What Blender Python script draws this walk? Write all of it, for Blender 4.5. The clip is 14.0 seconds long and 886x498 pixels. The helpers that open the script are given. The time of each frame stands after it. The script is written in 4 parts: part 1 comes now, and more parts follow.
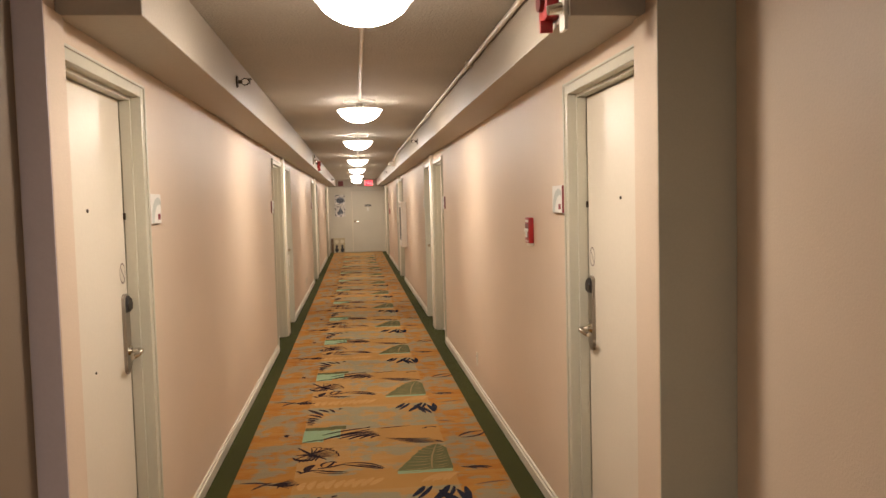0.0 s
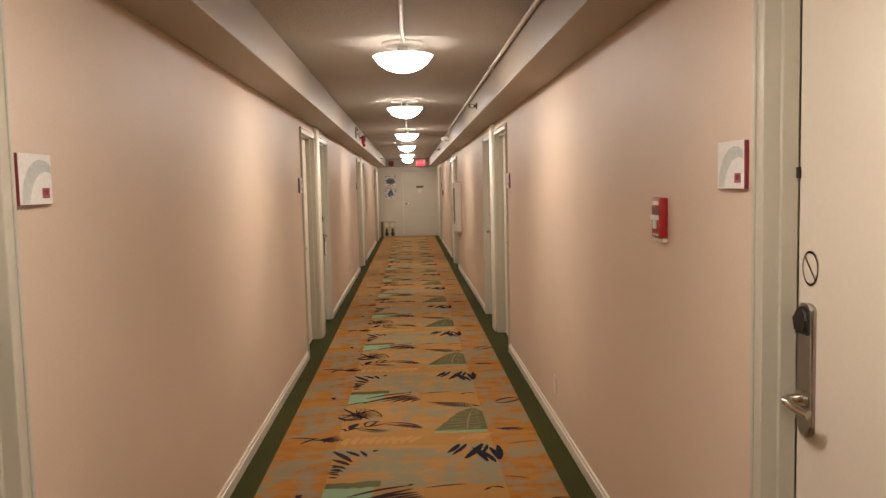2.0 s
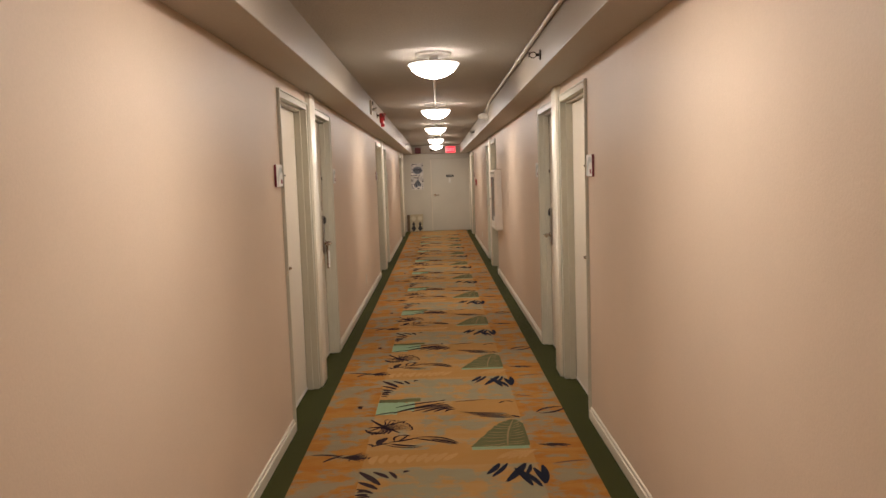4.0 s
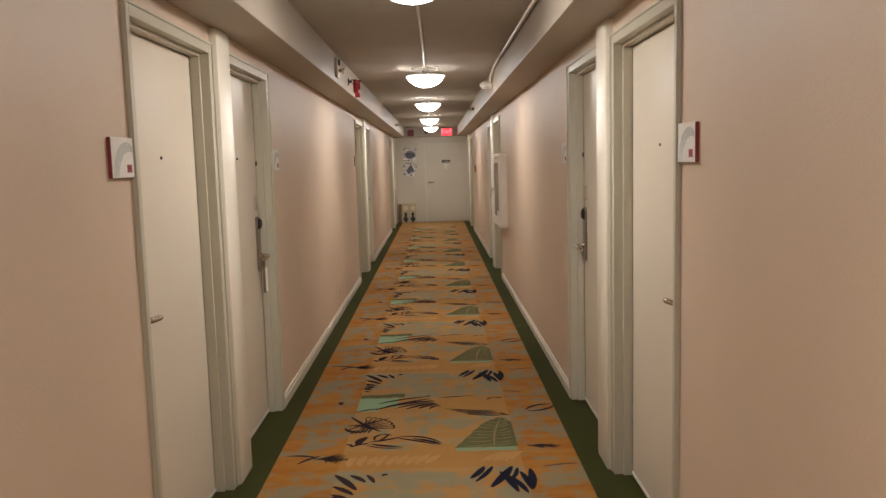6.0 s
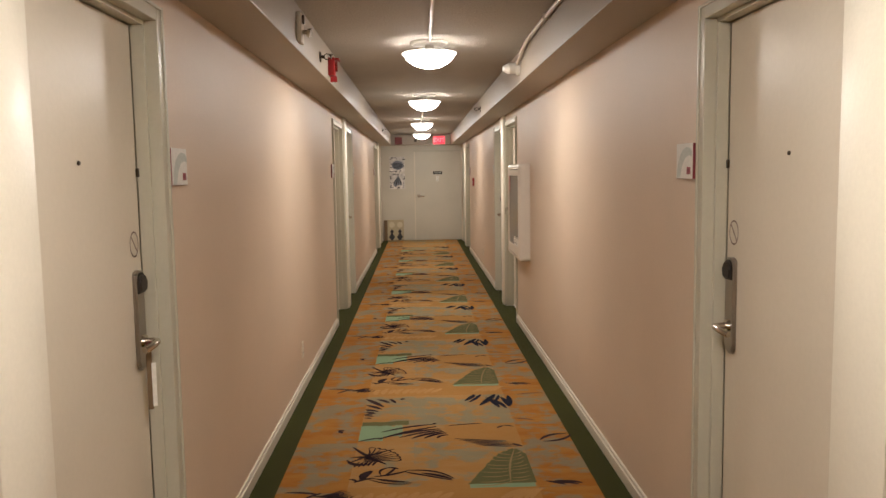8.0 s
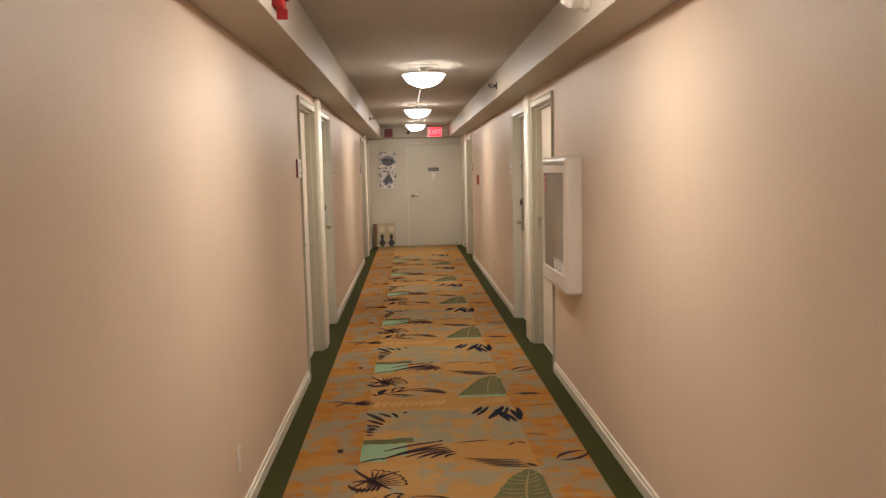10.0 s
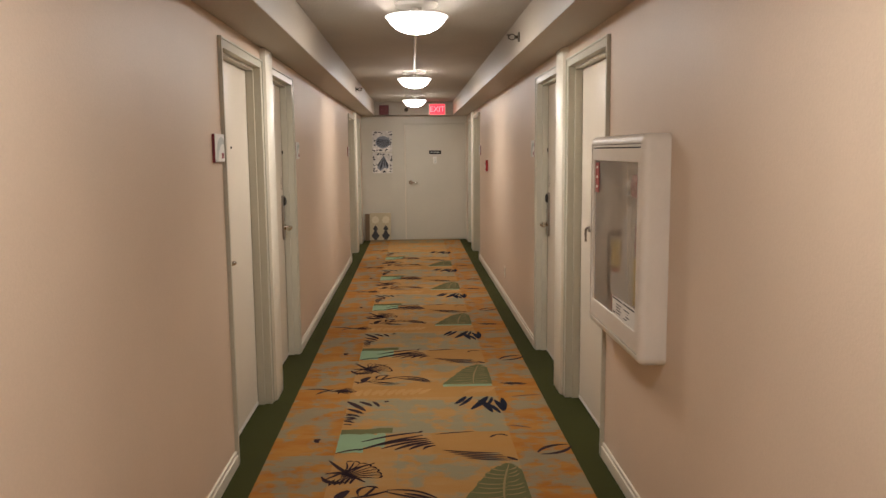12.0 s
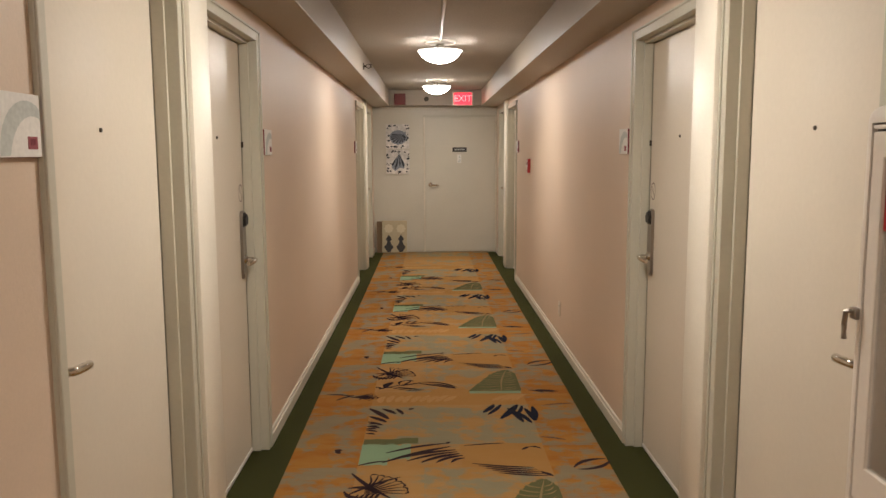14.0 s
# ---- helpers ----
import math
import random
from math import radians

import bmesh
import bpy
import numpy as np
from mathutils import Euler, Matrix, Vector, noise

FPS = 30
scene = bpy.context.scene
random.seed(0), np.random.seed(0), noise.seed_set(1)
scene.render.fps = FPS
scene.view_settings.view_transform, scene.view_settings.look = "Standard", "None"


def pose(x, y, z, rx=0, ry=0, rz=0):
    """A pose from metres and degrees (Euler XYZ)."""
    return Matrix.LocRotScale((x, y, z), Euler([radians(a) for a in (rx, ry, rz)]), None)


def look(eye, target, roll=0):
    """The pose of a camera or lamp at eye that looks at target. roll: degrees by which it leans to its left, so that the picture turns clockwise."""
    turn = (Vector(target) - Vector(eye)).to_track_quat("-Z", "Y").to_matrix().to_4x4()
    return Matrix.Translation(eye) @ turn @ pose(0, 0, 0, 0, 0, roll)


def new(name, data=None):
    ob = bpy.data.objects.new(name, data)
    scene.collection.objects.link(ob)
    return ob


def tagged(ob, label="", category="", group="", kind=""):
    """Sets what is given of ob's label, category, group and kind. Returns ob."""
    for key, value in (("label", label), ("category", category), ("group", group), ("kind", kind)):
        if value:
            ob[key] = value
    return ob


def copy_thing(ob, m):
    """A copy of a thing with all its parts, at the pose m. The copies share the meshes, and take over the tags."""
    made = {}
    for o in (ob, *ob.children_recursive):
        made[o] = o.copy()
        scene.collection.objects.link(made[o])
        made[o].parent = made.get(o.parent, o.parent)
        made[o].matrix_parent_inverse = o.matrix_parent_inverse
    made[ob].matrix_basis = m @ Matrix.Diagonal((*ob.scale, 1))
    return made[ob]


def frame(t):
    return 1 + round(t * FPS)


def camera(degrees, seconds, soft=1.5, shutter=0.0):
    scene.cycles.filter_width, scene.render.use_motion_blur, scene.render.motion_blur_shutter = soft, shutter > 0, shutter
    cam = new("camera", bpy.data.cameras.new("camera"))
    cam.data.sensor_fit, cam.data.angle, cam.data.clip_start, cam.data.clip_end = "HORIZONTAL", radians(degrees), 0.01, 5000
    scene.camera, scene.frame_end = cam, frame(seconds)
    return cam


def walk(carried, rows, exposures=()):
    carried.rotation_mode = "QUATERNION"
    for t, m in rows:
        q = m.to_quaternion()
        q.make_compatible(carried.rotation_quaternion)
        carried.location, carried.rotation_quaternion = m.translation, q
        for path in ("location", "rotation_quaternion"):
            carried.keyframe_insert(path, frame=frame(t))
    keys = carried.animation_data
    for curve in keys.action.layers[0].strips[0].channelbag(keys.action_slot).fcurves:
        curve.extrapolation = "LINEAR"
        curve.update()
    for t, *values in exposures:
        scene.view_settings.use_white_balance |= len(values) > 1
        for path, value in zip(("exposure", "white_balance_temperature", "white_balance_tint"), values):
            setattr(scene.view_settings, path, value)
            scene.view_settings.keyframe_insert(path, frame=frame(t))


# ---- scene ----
cam = camera(59.0, 14.0)
PATH = [
    (0, (-0.039, 0.429, 1.565), (0.179, 2.414, 1.446), -1.45),
    (0.5, (-0.004, 0.575, 1.555), (0.171, 2.563, 1.422), -1.58),
    (1, (-0.014, 0.911, 1.536), (0.156, 2.897, 1.382), -2.25),
    (1.5, (0.020, 1.391, 1.537), (0.184, 3.378, 1.382), -1.95),
    (2, (0.033, 1.949, 1.527), (0.115, 3.941, 1.367), -1.33),
    (2.5, (0.036, 2.517, 1.527), (0.106, 4.506, 1.331), -2.76),
    (3, (0.007, 3.106, 1.538), (0.053, 5.096, 1.345), -2.70),
    (5.3, (0.051, 5.625, 1.514), (0.040, 7.616, 1.333), -1.41),
    (5.5, (0.063, 5.820, 1.528), (0.068, 7.811, 1.331), -1.73),
    (6, (0.086, 6.327, 1.522), (0.100, 8.314, 1.300), -1.58),
    (6.5, (0.049, 6.858, 1.525), (0.071, 8.846, 1.309), -1.50),
    (7, (0.023, 7.401, 1.529), (0.039, 9.391, 1.327), -1.01),
    (7.5, (-0.046, 7.918, 1.525), (-0.015, 9.908, 1.328), -0.63),
    (7.7, (-0.056, 8.133, 1.524), (-0.010, 10.123, 1.331), -0.63),
    (10, (-0.141, 10.625, 1.534), (-0.058, 12.613, 1.330), -1.36),
    (10.5, (-0.129, 11.121, 1.519), (-0.062, 13.109, 1.312), -0.97),
    (11, (-0.101, 11.591, 1.528), (-0.036, 13.577, 1.306), -1.03),
    (11.5, (-0.033, 12.068, 1.525), (0.026, 14.053, 1.285), -0.28),
    (12, (-0.021, 12.566, 1.533), (0.052, 14.549, 1.287), -0.52),
    (12.5, (-0.012, 13.106, 1.523), (0.050, 15.090, 1.283), -0.54),
    (13, (-0.058, 13.609, 1.519), (0.009, 15.593, 1.277), -0.66),
    (13.5, (-0.061, 14.118, 1.516), (-0.008, 16.102, 1.269), -0.31),
    (14, (-0.089, 14.630, 1.505), (-0.055, 16.615, 1.257), -0.22),
]
walk(cam, [(t, look(e, g, r)) for t, e, g, r in PATH],
     [(0, 0.10, 7300, 14), (1.5, -0.17, 7150, 17), (3.0, -0.24, 7200, 17), (5.5, -0.35, 6600, 12), (7.0, -0.22, 6650, 12), (10.0, -0.05, 6950, 13),
      (10.5, -0.08, 6700, 12), (11.5, -0.20, 6600, 12), (12.5, -0.20, 6650, 13), (13.5, -0.14, 6750, 13), (14, -0.09, 6750, 12)])

# ---- world: the place has no daylight ----
world = bpy.data.worlds.new("night")
world.use_nodes = True
world.node_tree.nodes["Background"].inputs[0].default_value = (0.02, 0.018, 0.015, 1)
world.node_tree.nodes["Background"].inputs[1].default_value = 0.3
scene.world = world
LAMP_GLOW = 70.0
LAMP_COLOUR = (1.0, 0.965, 0.91)

# ---- plan ----
WALL = 0.92          # half width of the corridor
OUTER = 1.10         # back of the side walls
CEIL = 2.385
SOFFIT = 2.155        # underside of the side bulkheads
SOFFIT_IN = 0.665
START, END = 2.79, 26.327
LOBBY_L, LOBBY_R = 0.985, 1.155         # the lobby's walls behind the portal
FRAME_W, FRAME_H = 1.01, 2.08
PAIRS_L, PAIRS_R = (8.94, 16.32, 23.60), (8.99, 16.325, 23.66)     # near edges of the paired door frames
POST_W = 0.18
LAMPS = (3.33, 6.73, 9.85, 13.735, 17.23, 21.12, 24.60)
LOBBY_LAMP = -0.1
LAMP_X = (0.014, 0.016, 0.011, 0.018, 0.010, 0.004, 0.010)


# ---- materials ----
def mat(name, colour, rough=0.6, metal=0.0, bump=0.0, scale=80.0, vary=0.06, stain=0.05, stretch=(1, 1, 1), coat=0.0):
    """Paint, plastic or metal with variation at two scales and fine relief."""
    m = bpy.data.materials.new(name)
    m.use_nodes = True
    n, l = m.node_tree.nodes, m.node_tree.links
    p = n["Principled BSDF"]
    p.inputs["Roughness"].default_value, p.inputs["Metallic"].default_value = rough, metal
    p.inputs["Coat Weight"].default_value = coat
    tc, mp = n.new("ShaderNodeTexCoord"), n.new("ShaderNodeMapping")
    mp.inputs["Scale"].default_value = stretch
    l.new(tc.outputs["Object"], mp.inputs["Vector"])
    fine, big = n.new("ShaderNodeTexNoise"), n.new("ShaderNodeTexNoise")
    fine.inputs["Scale"].default_value, big.inputs["Scale"].default_value = scale, 1.7
    fine.inputs["Detail"].default_value, big.inputs["Detail"].default_value = 3, 6
    for t in (fine, big):
        l.new(mp.outputs["Vector"], t.inputs["Vector"])
    def shade(src, amount, base):
        ramp = n.new("ShaderNodeMapRange")
        ramp.inputs["From Min"].default_value, ramp.inputs["From Max"].default_value = 0.3, 0.7
        ramp.inputs["To Min"].default_value, ramp.inputs["To Max"].default_value = 1 - amount, 1 + amount
        l.new(src.outputs["Fac"], ramp.inputs["Value"])
        mul = n.new("ShaderNodeVectorMath")
        mul.operation = "SCALE"
        l.new(ramp.outputs["Result"], mul.inputs["Scale"])
        if isinstance(base, tuple):
            mul.inputs[0].default_value = base
        else:
            l.new(base, mul.inputs[0])
        return mul.outputs["Vector"]
    c = shade(big, stain, shade(fine, vary, tuple(colour)))
    l.new(c, p.inputs["Base Color"])
    r = n.new("ShaderNodeMapRange")
    r.inputs["To Min"].default_value, r.inputs["To Max"].default_value = max(rough - 0.07, 0.03), min(rough + 0.07, 1)
    l.new(big.outputs["Fac"], r.inputs["Value"])
    l.new(r.outputs["Result"], p.inputs["Roughness"])
    if bump:
        b = n.new("ShaderNodeBump")
        b.inputs["Strength"].default_value, b.inputs["Distance"].default_value = 1.0, bump
        l.new(fine.outputs["Fac"], b.inputs["Height"])
        l.new(b.outputs["Normal"], p.inputs["Normal"])
    return m


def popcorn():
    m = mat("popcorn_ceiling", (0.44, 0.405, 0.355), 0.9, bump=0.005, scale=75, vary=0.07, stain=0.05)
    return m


def glow(name, colour, strength, diffuse=(0.8, 0.8, 0.8)):
    m = bpy.data.materials.new(name)
    m.use_nodes = True
    p = m.node_tree.nodes["Principled BSDF"]
    p.inputs["Base Color"].default_value = (*diffuse, 1)
    p.inputs["Roughness"].default_value = 0.3
    p.inputs["Emission Color"].default_value = (*colour, 1)
    p.inputs["Emission Strength"].default_value = strength
    return m


def lit_glass(name, colour, strength):
    """Opal glass lit from within: brightest at the bottom of the bowl, dimmer at its rim."""
    m = glow(name, colour, strength)
    n, l = m.node_tree.nodes, m.node_tree.links
    tc, sep, mr = n.new("ShaderNodeTexCoord"), n.new("ShaderNodeSeparateXYZ"), n.new("ShaderNodeMapRange")
    l.new(tc.outputs["Object"], sep.inputs["Vector"])
    l.new(sep.outputs["Z"], mr.inputs["Value"])
    mr.inputs["From Min"].default_value, mr.inputs["From Max"].default_value = -0.172, -0.105
    mr.inputs["To Min"].default_value, mr.inputs["To Max"].default_value = strength * 2.9, strength * 0.07
    l.new(mr.outputs["Result"], n["Principled BSDF"].inputs["Emission Strength"])
    return m


def glass():
    m = bpy.data.materials.new("clear_plastic_pane")
    m.use_nodes = True
    n, l = m.node_tree.nodes, m.node_tree.links
    out = n["Material Output"]
    n.remove(n["Principled BSDF"])
    tr, gl, mix, fr, pw = (n.new(k) for k in ("ShaderNodeBsdfTransparent", "ShaderNodeBsdfGlossy", "ShaderNodeMixShader", "ShaderNodeLayerWeight", "ShaderNodeMapRange"))
    tr.inputs["Color"].default_value = (0.93, 0.92, 0.90, 1)
    pw.inputs["From Min"].default_value, pw.inputs["From Max"].default_value = 0.0, 1.0
    pw.inputs["To Min"].default_value, pw.inputs["To Max"].default_value = 0.04, 0.40
    gl.inputs["Roughness"].default_value = 0.30
    gl.inputs["Color"].default_value = (0.72, 0.71, 0.70, 1)
    l.new(fr.outputs["Facing"], pw.inputs["Value"])
    l.new(pw.outputs["Result"], mix.inputs["Fac"])
    l.new(tr.outputs["BSDF"], mix.inputs[1])
    l.new(gl.outputs["BSDF"], mix.inputs[2])
    l.new(mix.outputs["Shader"], out.inputs["Surface"])
    return m


def pile(name, colour, vary=0.16):
    """Cut-pile carpet of one dye."""
    m = mat(name, colour, 0.95, bump=0.003, scale=420, vary=vary, stain=0.10)
    m.node_tree.nodes["Principled BSDF"].inputs["Specular IOR Level"].default_value = 0.12
    return m


def runner_ground():
    """Woven runner: tan middle strip, orange sides, water-colour streaks of grey-green, all repeating every 1.8 m."""
    m = bpy.data.materials.new("patterned_carpet_ground")
    m.use_nodes = True
    n, l = m.node_tree.nodes, m.node_tree.links
    p = n["Principled BSDF"]
    p.inputs["Roughness"].default_value = 0.95
    p.inputs["Specular IOR Level"].default_value = 0.12
    tc, sep = n.new("ShaderNodeTexCoord"), n.new("ShaderNodeSeparateXYZ")
    l.new(tc.outputs["Object"], sep.inputs["Vector"])
    def math_(op, a, b=0.0, c=0.0):
        k = n.new("ShaderNodeMath")
        k.operation = op
        for i, v in enumerate((a, b, c)):
            if isinstance(v, (int, float)):
                k.inputs[i].default_value = v
            else:
                l.new(v, k.inputs[i])
        return k.outputs[0]
    x, y = sep.outputs["X"], sep.outputs["Y"]
    v = math_("WRAP", math_("SUBTRACT", y, 7.97), 0.5, -1.3108)
    def vec(sx, sv, off):
        k = n.new("ShaderNodeCombineXYZ")
        l.new(math_("MULTIPLY", x, sx), k.inputs["X"])
        l.new(math_("MULTIPLY", v, sv), k.inputs["Y"])
        k.inputs["Z"].default_value = off
        return k.outputs["Vector"]
    def noise_(coord, scale, detail, rough=0.6):
        k = n.new("ShaderNodeTexNoise")
        k.inputs["Scale"].default_value, k.inputs["Detail"].default_value, k.inputs["Roughness"].default_value = scale, detail, rough
        l.new(coord, k.inputs["Vector"])
        return k.outputs["Fac"]
    def step(src, lo, hi):
        k = n.new("ShaderNodeMapRange")
        k.inputs["From Min"].default_value, k.inputs["From Max"].default_value = lo, hi
        l.new(src, k.inputs["Value"])
        return k.outputs["Result"]
    def blend(fac, a, b):
        k = n.new("ShaderNodeMix")
        k.data_type = "RGBA"
        l.new(fac, k.inputs[0])
        for i, c in ((6, a), (7, b)):
            if isinstance(c, tuple):
                k.inputs[i].default_value = (*c, 1)
            else:
                l.new(c, k.inputs[i])
        return k.outputs[2]
    tan_, orange, deep, teal = (0.390, 0.220, 0.080), (0.378, 0.173, 0.038), (0.345, 0.132, 0.022), (0.160, 0.225, 0.178)
    streak = noise_(vec(3.4, 5.6, 3.0), 1.5, 4, 0.64)
    streak2 = noise_(vec(2.6, 9.0, 9.0), 1.3, 4, 0.62)
    side = math_("MAXIMUM", math_("GREATER_THAN", x, 0.485), math_("LESS_THAN", x, -0.44))
    base = blend(step(streak2, 0.38, 0.62), tan_, (0.38, 0.194, 0.058))
    sidec = blend(step(streak2, 0.40, 0.60), orange, deep)
    col = blend(side, base, sidec)
    # plain orange bands across the middle strip, without washes
    def within(lo, hi, src):
        return math_("MULTIPLY", math_("GREATER_THAN", src, lo), math_("LESS_THAN", src, hi))
    middle = within(-0.44, 0.485, x)
    wav = math_("MULTIPLY_ADD", noise_(vec(2.0, 0.5, 5.0), 3.0, 2), 0.05, v)
    band = math_("MULTIPLY", middle, math_("MAXIMUM", math_("GREATER_THAN", wav, 0.325), math_("LESS_THAN", wav, -1.235)))
    band = math_("MAXIMUM", band, math_("MULTIPLY", within(-0.60, -0.30, wav), within(0.06, 0.485, x)))
    col = blend(math_("MULTIPLY", band, 0.75), col, (0.375, 0.190, 0.054))
    # grey-green washes: strong under the combs, weaker beside the seed heads, streaks at the sides
    strong = math_("MULTIPLY", middle, within(-0.30, 0.31, wav))
    weak = math_("MULTIPLY", within(-1.0, -0.60, wav), within(-0.12, 0.485, x))
    sides = math_("MULTIPLY", side, math_("MAXIMUM", within(-0.36, 0.30, v), within(-1.05, -0.62, v)))
    patch = noise_(vec(5.0, 4.0, 1.0), 1.7, 3, 0.55)
    amount = math_("MULTIPLY_ADD", strong, 0.085, math_("MULTIPLY_ADD", weak, 0.045, math_("MULTIPLY", sides, 0.070)))
    amount = math_("SUBTRACT", amount, math_("MULTIPLY", band, 0.2))
    mixed = math_("MULTIPLY_ADD", patch, 0.45, math_("MULTIPLY", streak, 0.55))
    wash = step(math_("ADD", mixed, amount), 0.52, 0.60)
    col = blend(math_("MULTIPLY", wash, 0.58), col, teal)
    fine = noise_(tc.outputs["Object"], 380, 2)
    k = n.new("ShaderNodeMapRange")
    k.inputs["To Min"].default_value, k.inputs["To Max"].default_value = 0.78, 1.22
    l.new(fine, k.inputs["Value"])
    sc = n.new("ShaderNodeVectorMath")
    sc.operation = "SCALE"
    l.new(col, sc.inputs[0])
    l.new(k.outputs["Result"], sc.inputs["Scale"])
    wear = noise_(tc.outputs["Object"], 0.9, 4)
    k2 = n.new("ShaderNodeMapRange")
    k2.inputs["To Min"].default_value, k2.inputs["To Max"].default_value = 0.88, 1.1
    l.new(wear, k2.inputs["Value"])
    sc2 = n.new("ShaderNodeVectorMath")
    sc2.operation = "SCALE"
    l.new(sc.outputs["Vector"], sc2.inputs[0])
    l.new(k2.outputs["Result"], sc2.inputs["Scale"])
    l.new(sc2.outputs["Vector"], p.inputs["Base Color"])
    b = n.new("ShaderNodeBump")
    b.inputs["Strength"].default_value, b.inputs["Distance"].default_value = 1.0, 0.003
    l.new(fine, b.inputs["Height"])
    l.new(b.outputs["Normal"], p.inputs["Normal"])
    return m


M_WALL = mat("beige_wall_paint", (0.63, 0.493, 0.375), 0.52, bump=0.0006, scale=130, vary=0.02, stain=0.035)
# cream darkened so bulkheads and beams look less lit by the lamps
M_SOFFIT = mat("shaded_cream_bulkhead_paint", (0.40, 0.345, 0.28), 0.5, bump=0.0012, scale=60, vary=0.02, stain=0.04)
M_CEIL = popcorn()
M_TRIM = mat("cream_gloss_paint", (0.66, 0.595, 0.485), 0.38, bump=0.0005, scale=90, vary=0.02, stain=0.04)
M_FRAME = mat("sage_cream_frame_paint", (0.50, 0.467, 0.372), 0.36, bump=0.0004, scale=60, vary=0.02, stain=0.025)
M_POST = mat("ivory_gloss_paint", (0.76, 0.70, 0.59), 0.34, bump=0.0005, scale=90, vary=0.02, stain=0.03)
M_SAGE = mat("sage_wall_paint", (0.41, 0.385, 0.305), 0.5, bump=0.0006, scale=130, vary=0.02, stain=0.035)
M_LILAC = mat("lilac_grey_paint", (0.58, 0.52, 0.56), 0.45, bump=0.0005, scale=90, vary=0.02, stain=0.03)
M_ENDWALL = mat("greyish_cream_paint", (0.56, 0.52, 0.43), 0.42, bump=0.0005, scale=90, vary=0.02, stain=0.04)
# left lobby wall lies in shade; the dark brown colour carries that shade
M_SHADED_WALL = mat("shaded_wall_paint", (0.20, 0.145, 0.10), 0.55, bump=0.0006, scale=130, vary=0.02, stain=0.035)
M_LEAF = mat("cream_door_paint", (0.67, 0.592, 0.485), 0.38, bump=0.0004, scale=50, vary=0.015, stain=0.03)
M_GREEN = pile("green_border_carpet", (0.045, 0.046, 0.012))
M_RUNNER = runner_ground()
M_STEEL = mat("brushed_nickel", (0.36, 0.32, 0.28), 0.30, 1.0, bump=0.0002, scale=200, vary=0.05)
M_CHROME = mat("polished_nickel", (0.60, 0.55, 0.48), 0.16, 1.0, vary=0.02)
M_BLACK = mat("black_plastic", (0.009, 0.006, 0.005), 0.48, vary=0.1)
M_DARK = mat("dark_bronze", (0.06, 0.045, 0.03), 0.45, 0.6)
M_RED = mat("red_enamel", (0.34, 0.010, 0.012), 0.38, vary=0.05)
M_CRIMSON = mat("crimson_enamel", (0.30, 0.010, 0.012), 0.4, vary=0.05)
M_DARKRED = mat("dark_red_enamel", (0.14, 0.008, 0.008), 0.4)
M_MAROON = mat("maroon_edge", (0.20, 0.02, 0.03), 0.5)
M_WHITE = mat("white_plastic", (0.72, 0.68, 0.62), 0.4, vary=0.02)
M_CAB = mat("white_enamel_steel", (0.70, 0.63, 0.55), 0.3, vary=0.015, bump=0.0003)
M_PAPER = mat("off_white_paper", (0.74, 0.71, 0.66), 0.7)
M_GREY = mat("grey_green_print", (0.49, 0.51, 0.47), 0.6, vary=0.1, stain=0.2)
M_YELLOW = mat("yellow_tag", (0.66, 0.52, 0.16), 0.6)
M_LINEN = mat("white_linen_hose", (0.62, 0.58, 0.52), 0.85, bump=0.0015, scale=220, vary=0.06)
M_INK = mat("dark_ink", (0.03, 0.028, 0.03), 0.6)
M_BLUE = mat("indigo_wash", (0.022, 0.026, 0.034), 0.7, vary=0.25, scale=40, stain=0.3)
M_PALEBLUE = mat("pale_indigo_wash", (0.20, 0.215, 0.25), 0.7, vary=0.2, scale=30, stain=0.3)
M_BOARD = mat("ivory_board", (0.44, 0.37, 0.24), 0.6)
M_IVORY = mat("pale_ivory_print", (0.58, 0.51, 0.35), 0.6)
M_CANVAS = mat("washed_canvas", (0.62, 0.585, 0.545), 0.8, scale=25, vary=0.18, stain=0.25)
M_BROWN = mat("brown_wood_edge", (0.16, 0.10, 0.05), 0.6, stretch=(1, 1, 0.1))
M_GLASS = glass()
M_SHADE = lit_glass("lit_opal_glass", LAMP_COLOUR, LAMP_GLOW)
M_EXIT = glow("lit_red_sign", (1.0, 0.035, 0.065), 2.0, (0.5, 0.02, 0.02))
M_EXITLET = glow("pale_red_letters", (1.0, 0.10, 0.13), 2.4)
DYE = {
    "plum": pile("plum_dye", (0.034, 0.018, 0.020)),
    "navy": pile("navy_dye", (0.011, 0.012, 0.024)),
    "olive": pile("olive_dye", (0.118, 0.115, 0.048)),
    "vein": pile("dull_tan_dye", (0.27, 0.19, 0.085)),
    "teal": pile("teal_dye", (0.215, 0.31, 0.185)),
    "brown": pile("brown_dye", (0.12, 0.070, 0.048)),
    "sand": pile("sand_dye", (0.43, 0.235, 0.082)),
}


# ---- mesh helpers ----
def add_box(bm, a, b, bevel=0.0):
    """A box from corner a to corner b, its edges rounded by bevel."""
    r = bmesh.ops.create_cube(bm, size=1)
    for v in r["verts"]:
        v.co = Vector([a[i] + (b[i] - a[i]) * (v.co[i] + 0.5) for i in range(3)])
    if bevel:
        es = list({e for v in r["verts"] for e in v.link_edges})
        bmesh.ops.bevel(bm, geom=es, offset=bevel, segments=2, affect="EDGES", profile=0.5)
    return bm


def box(a, b, bevel=0.0):
    return add_box(bmesh.new(), a, b, bevel)


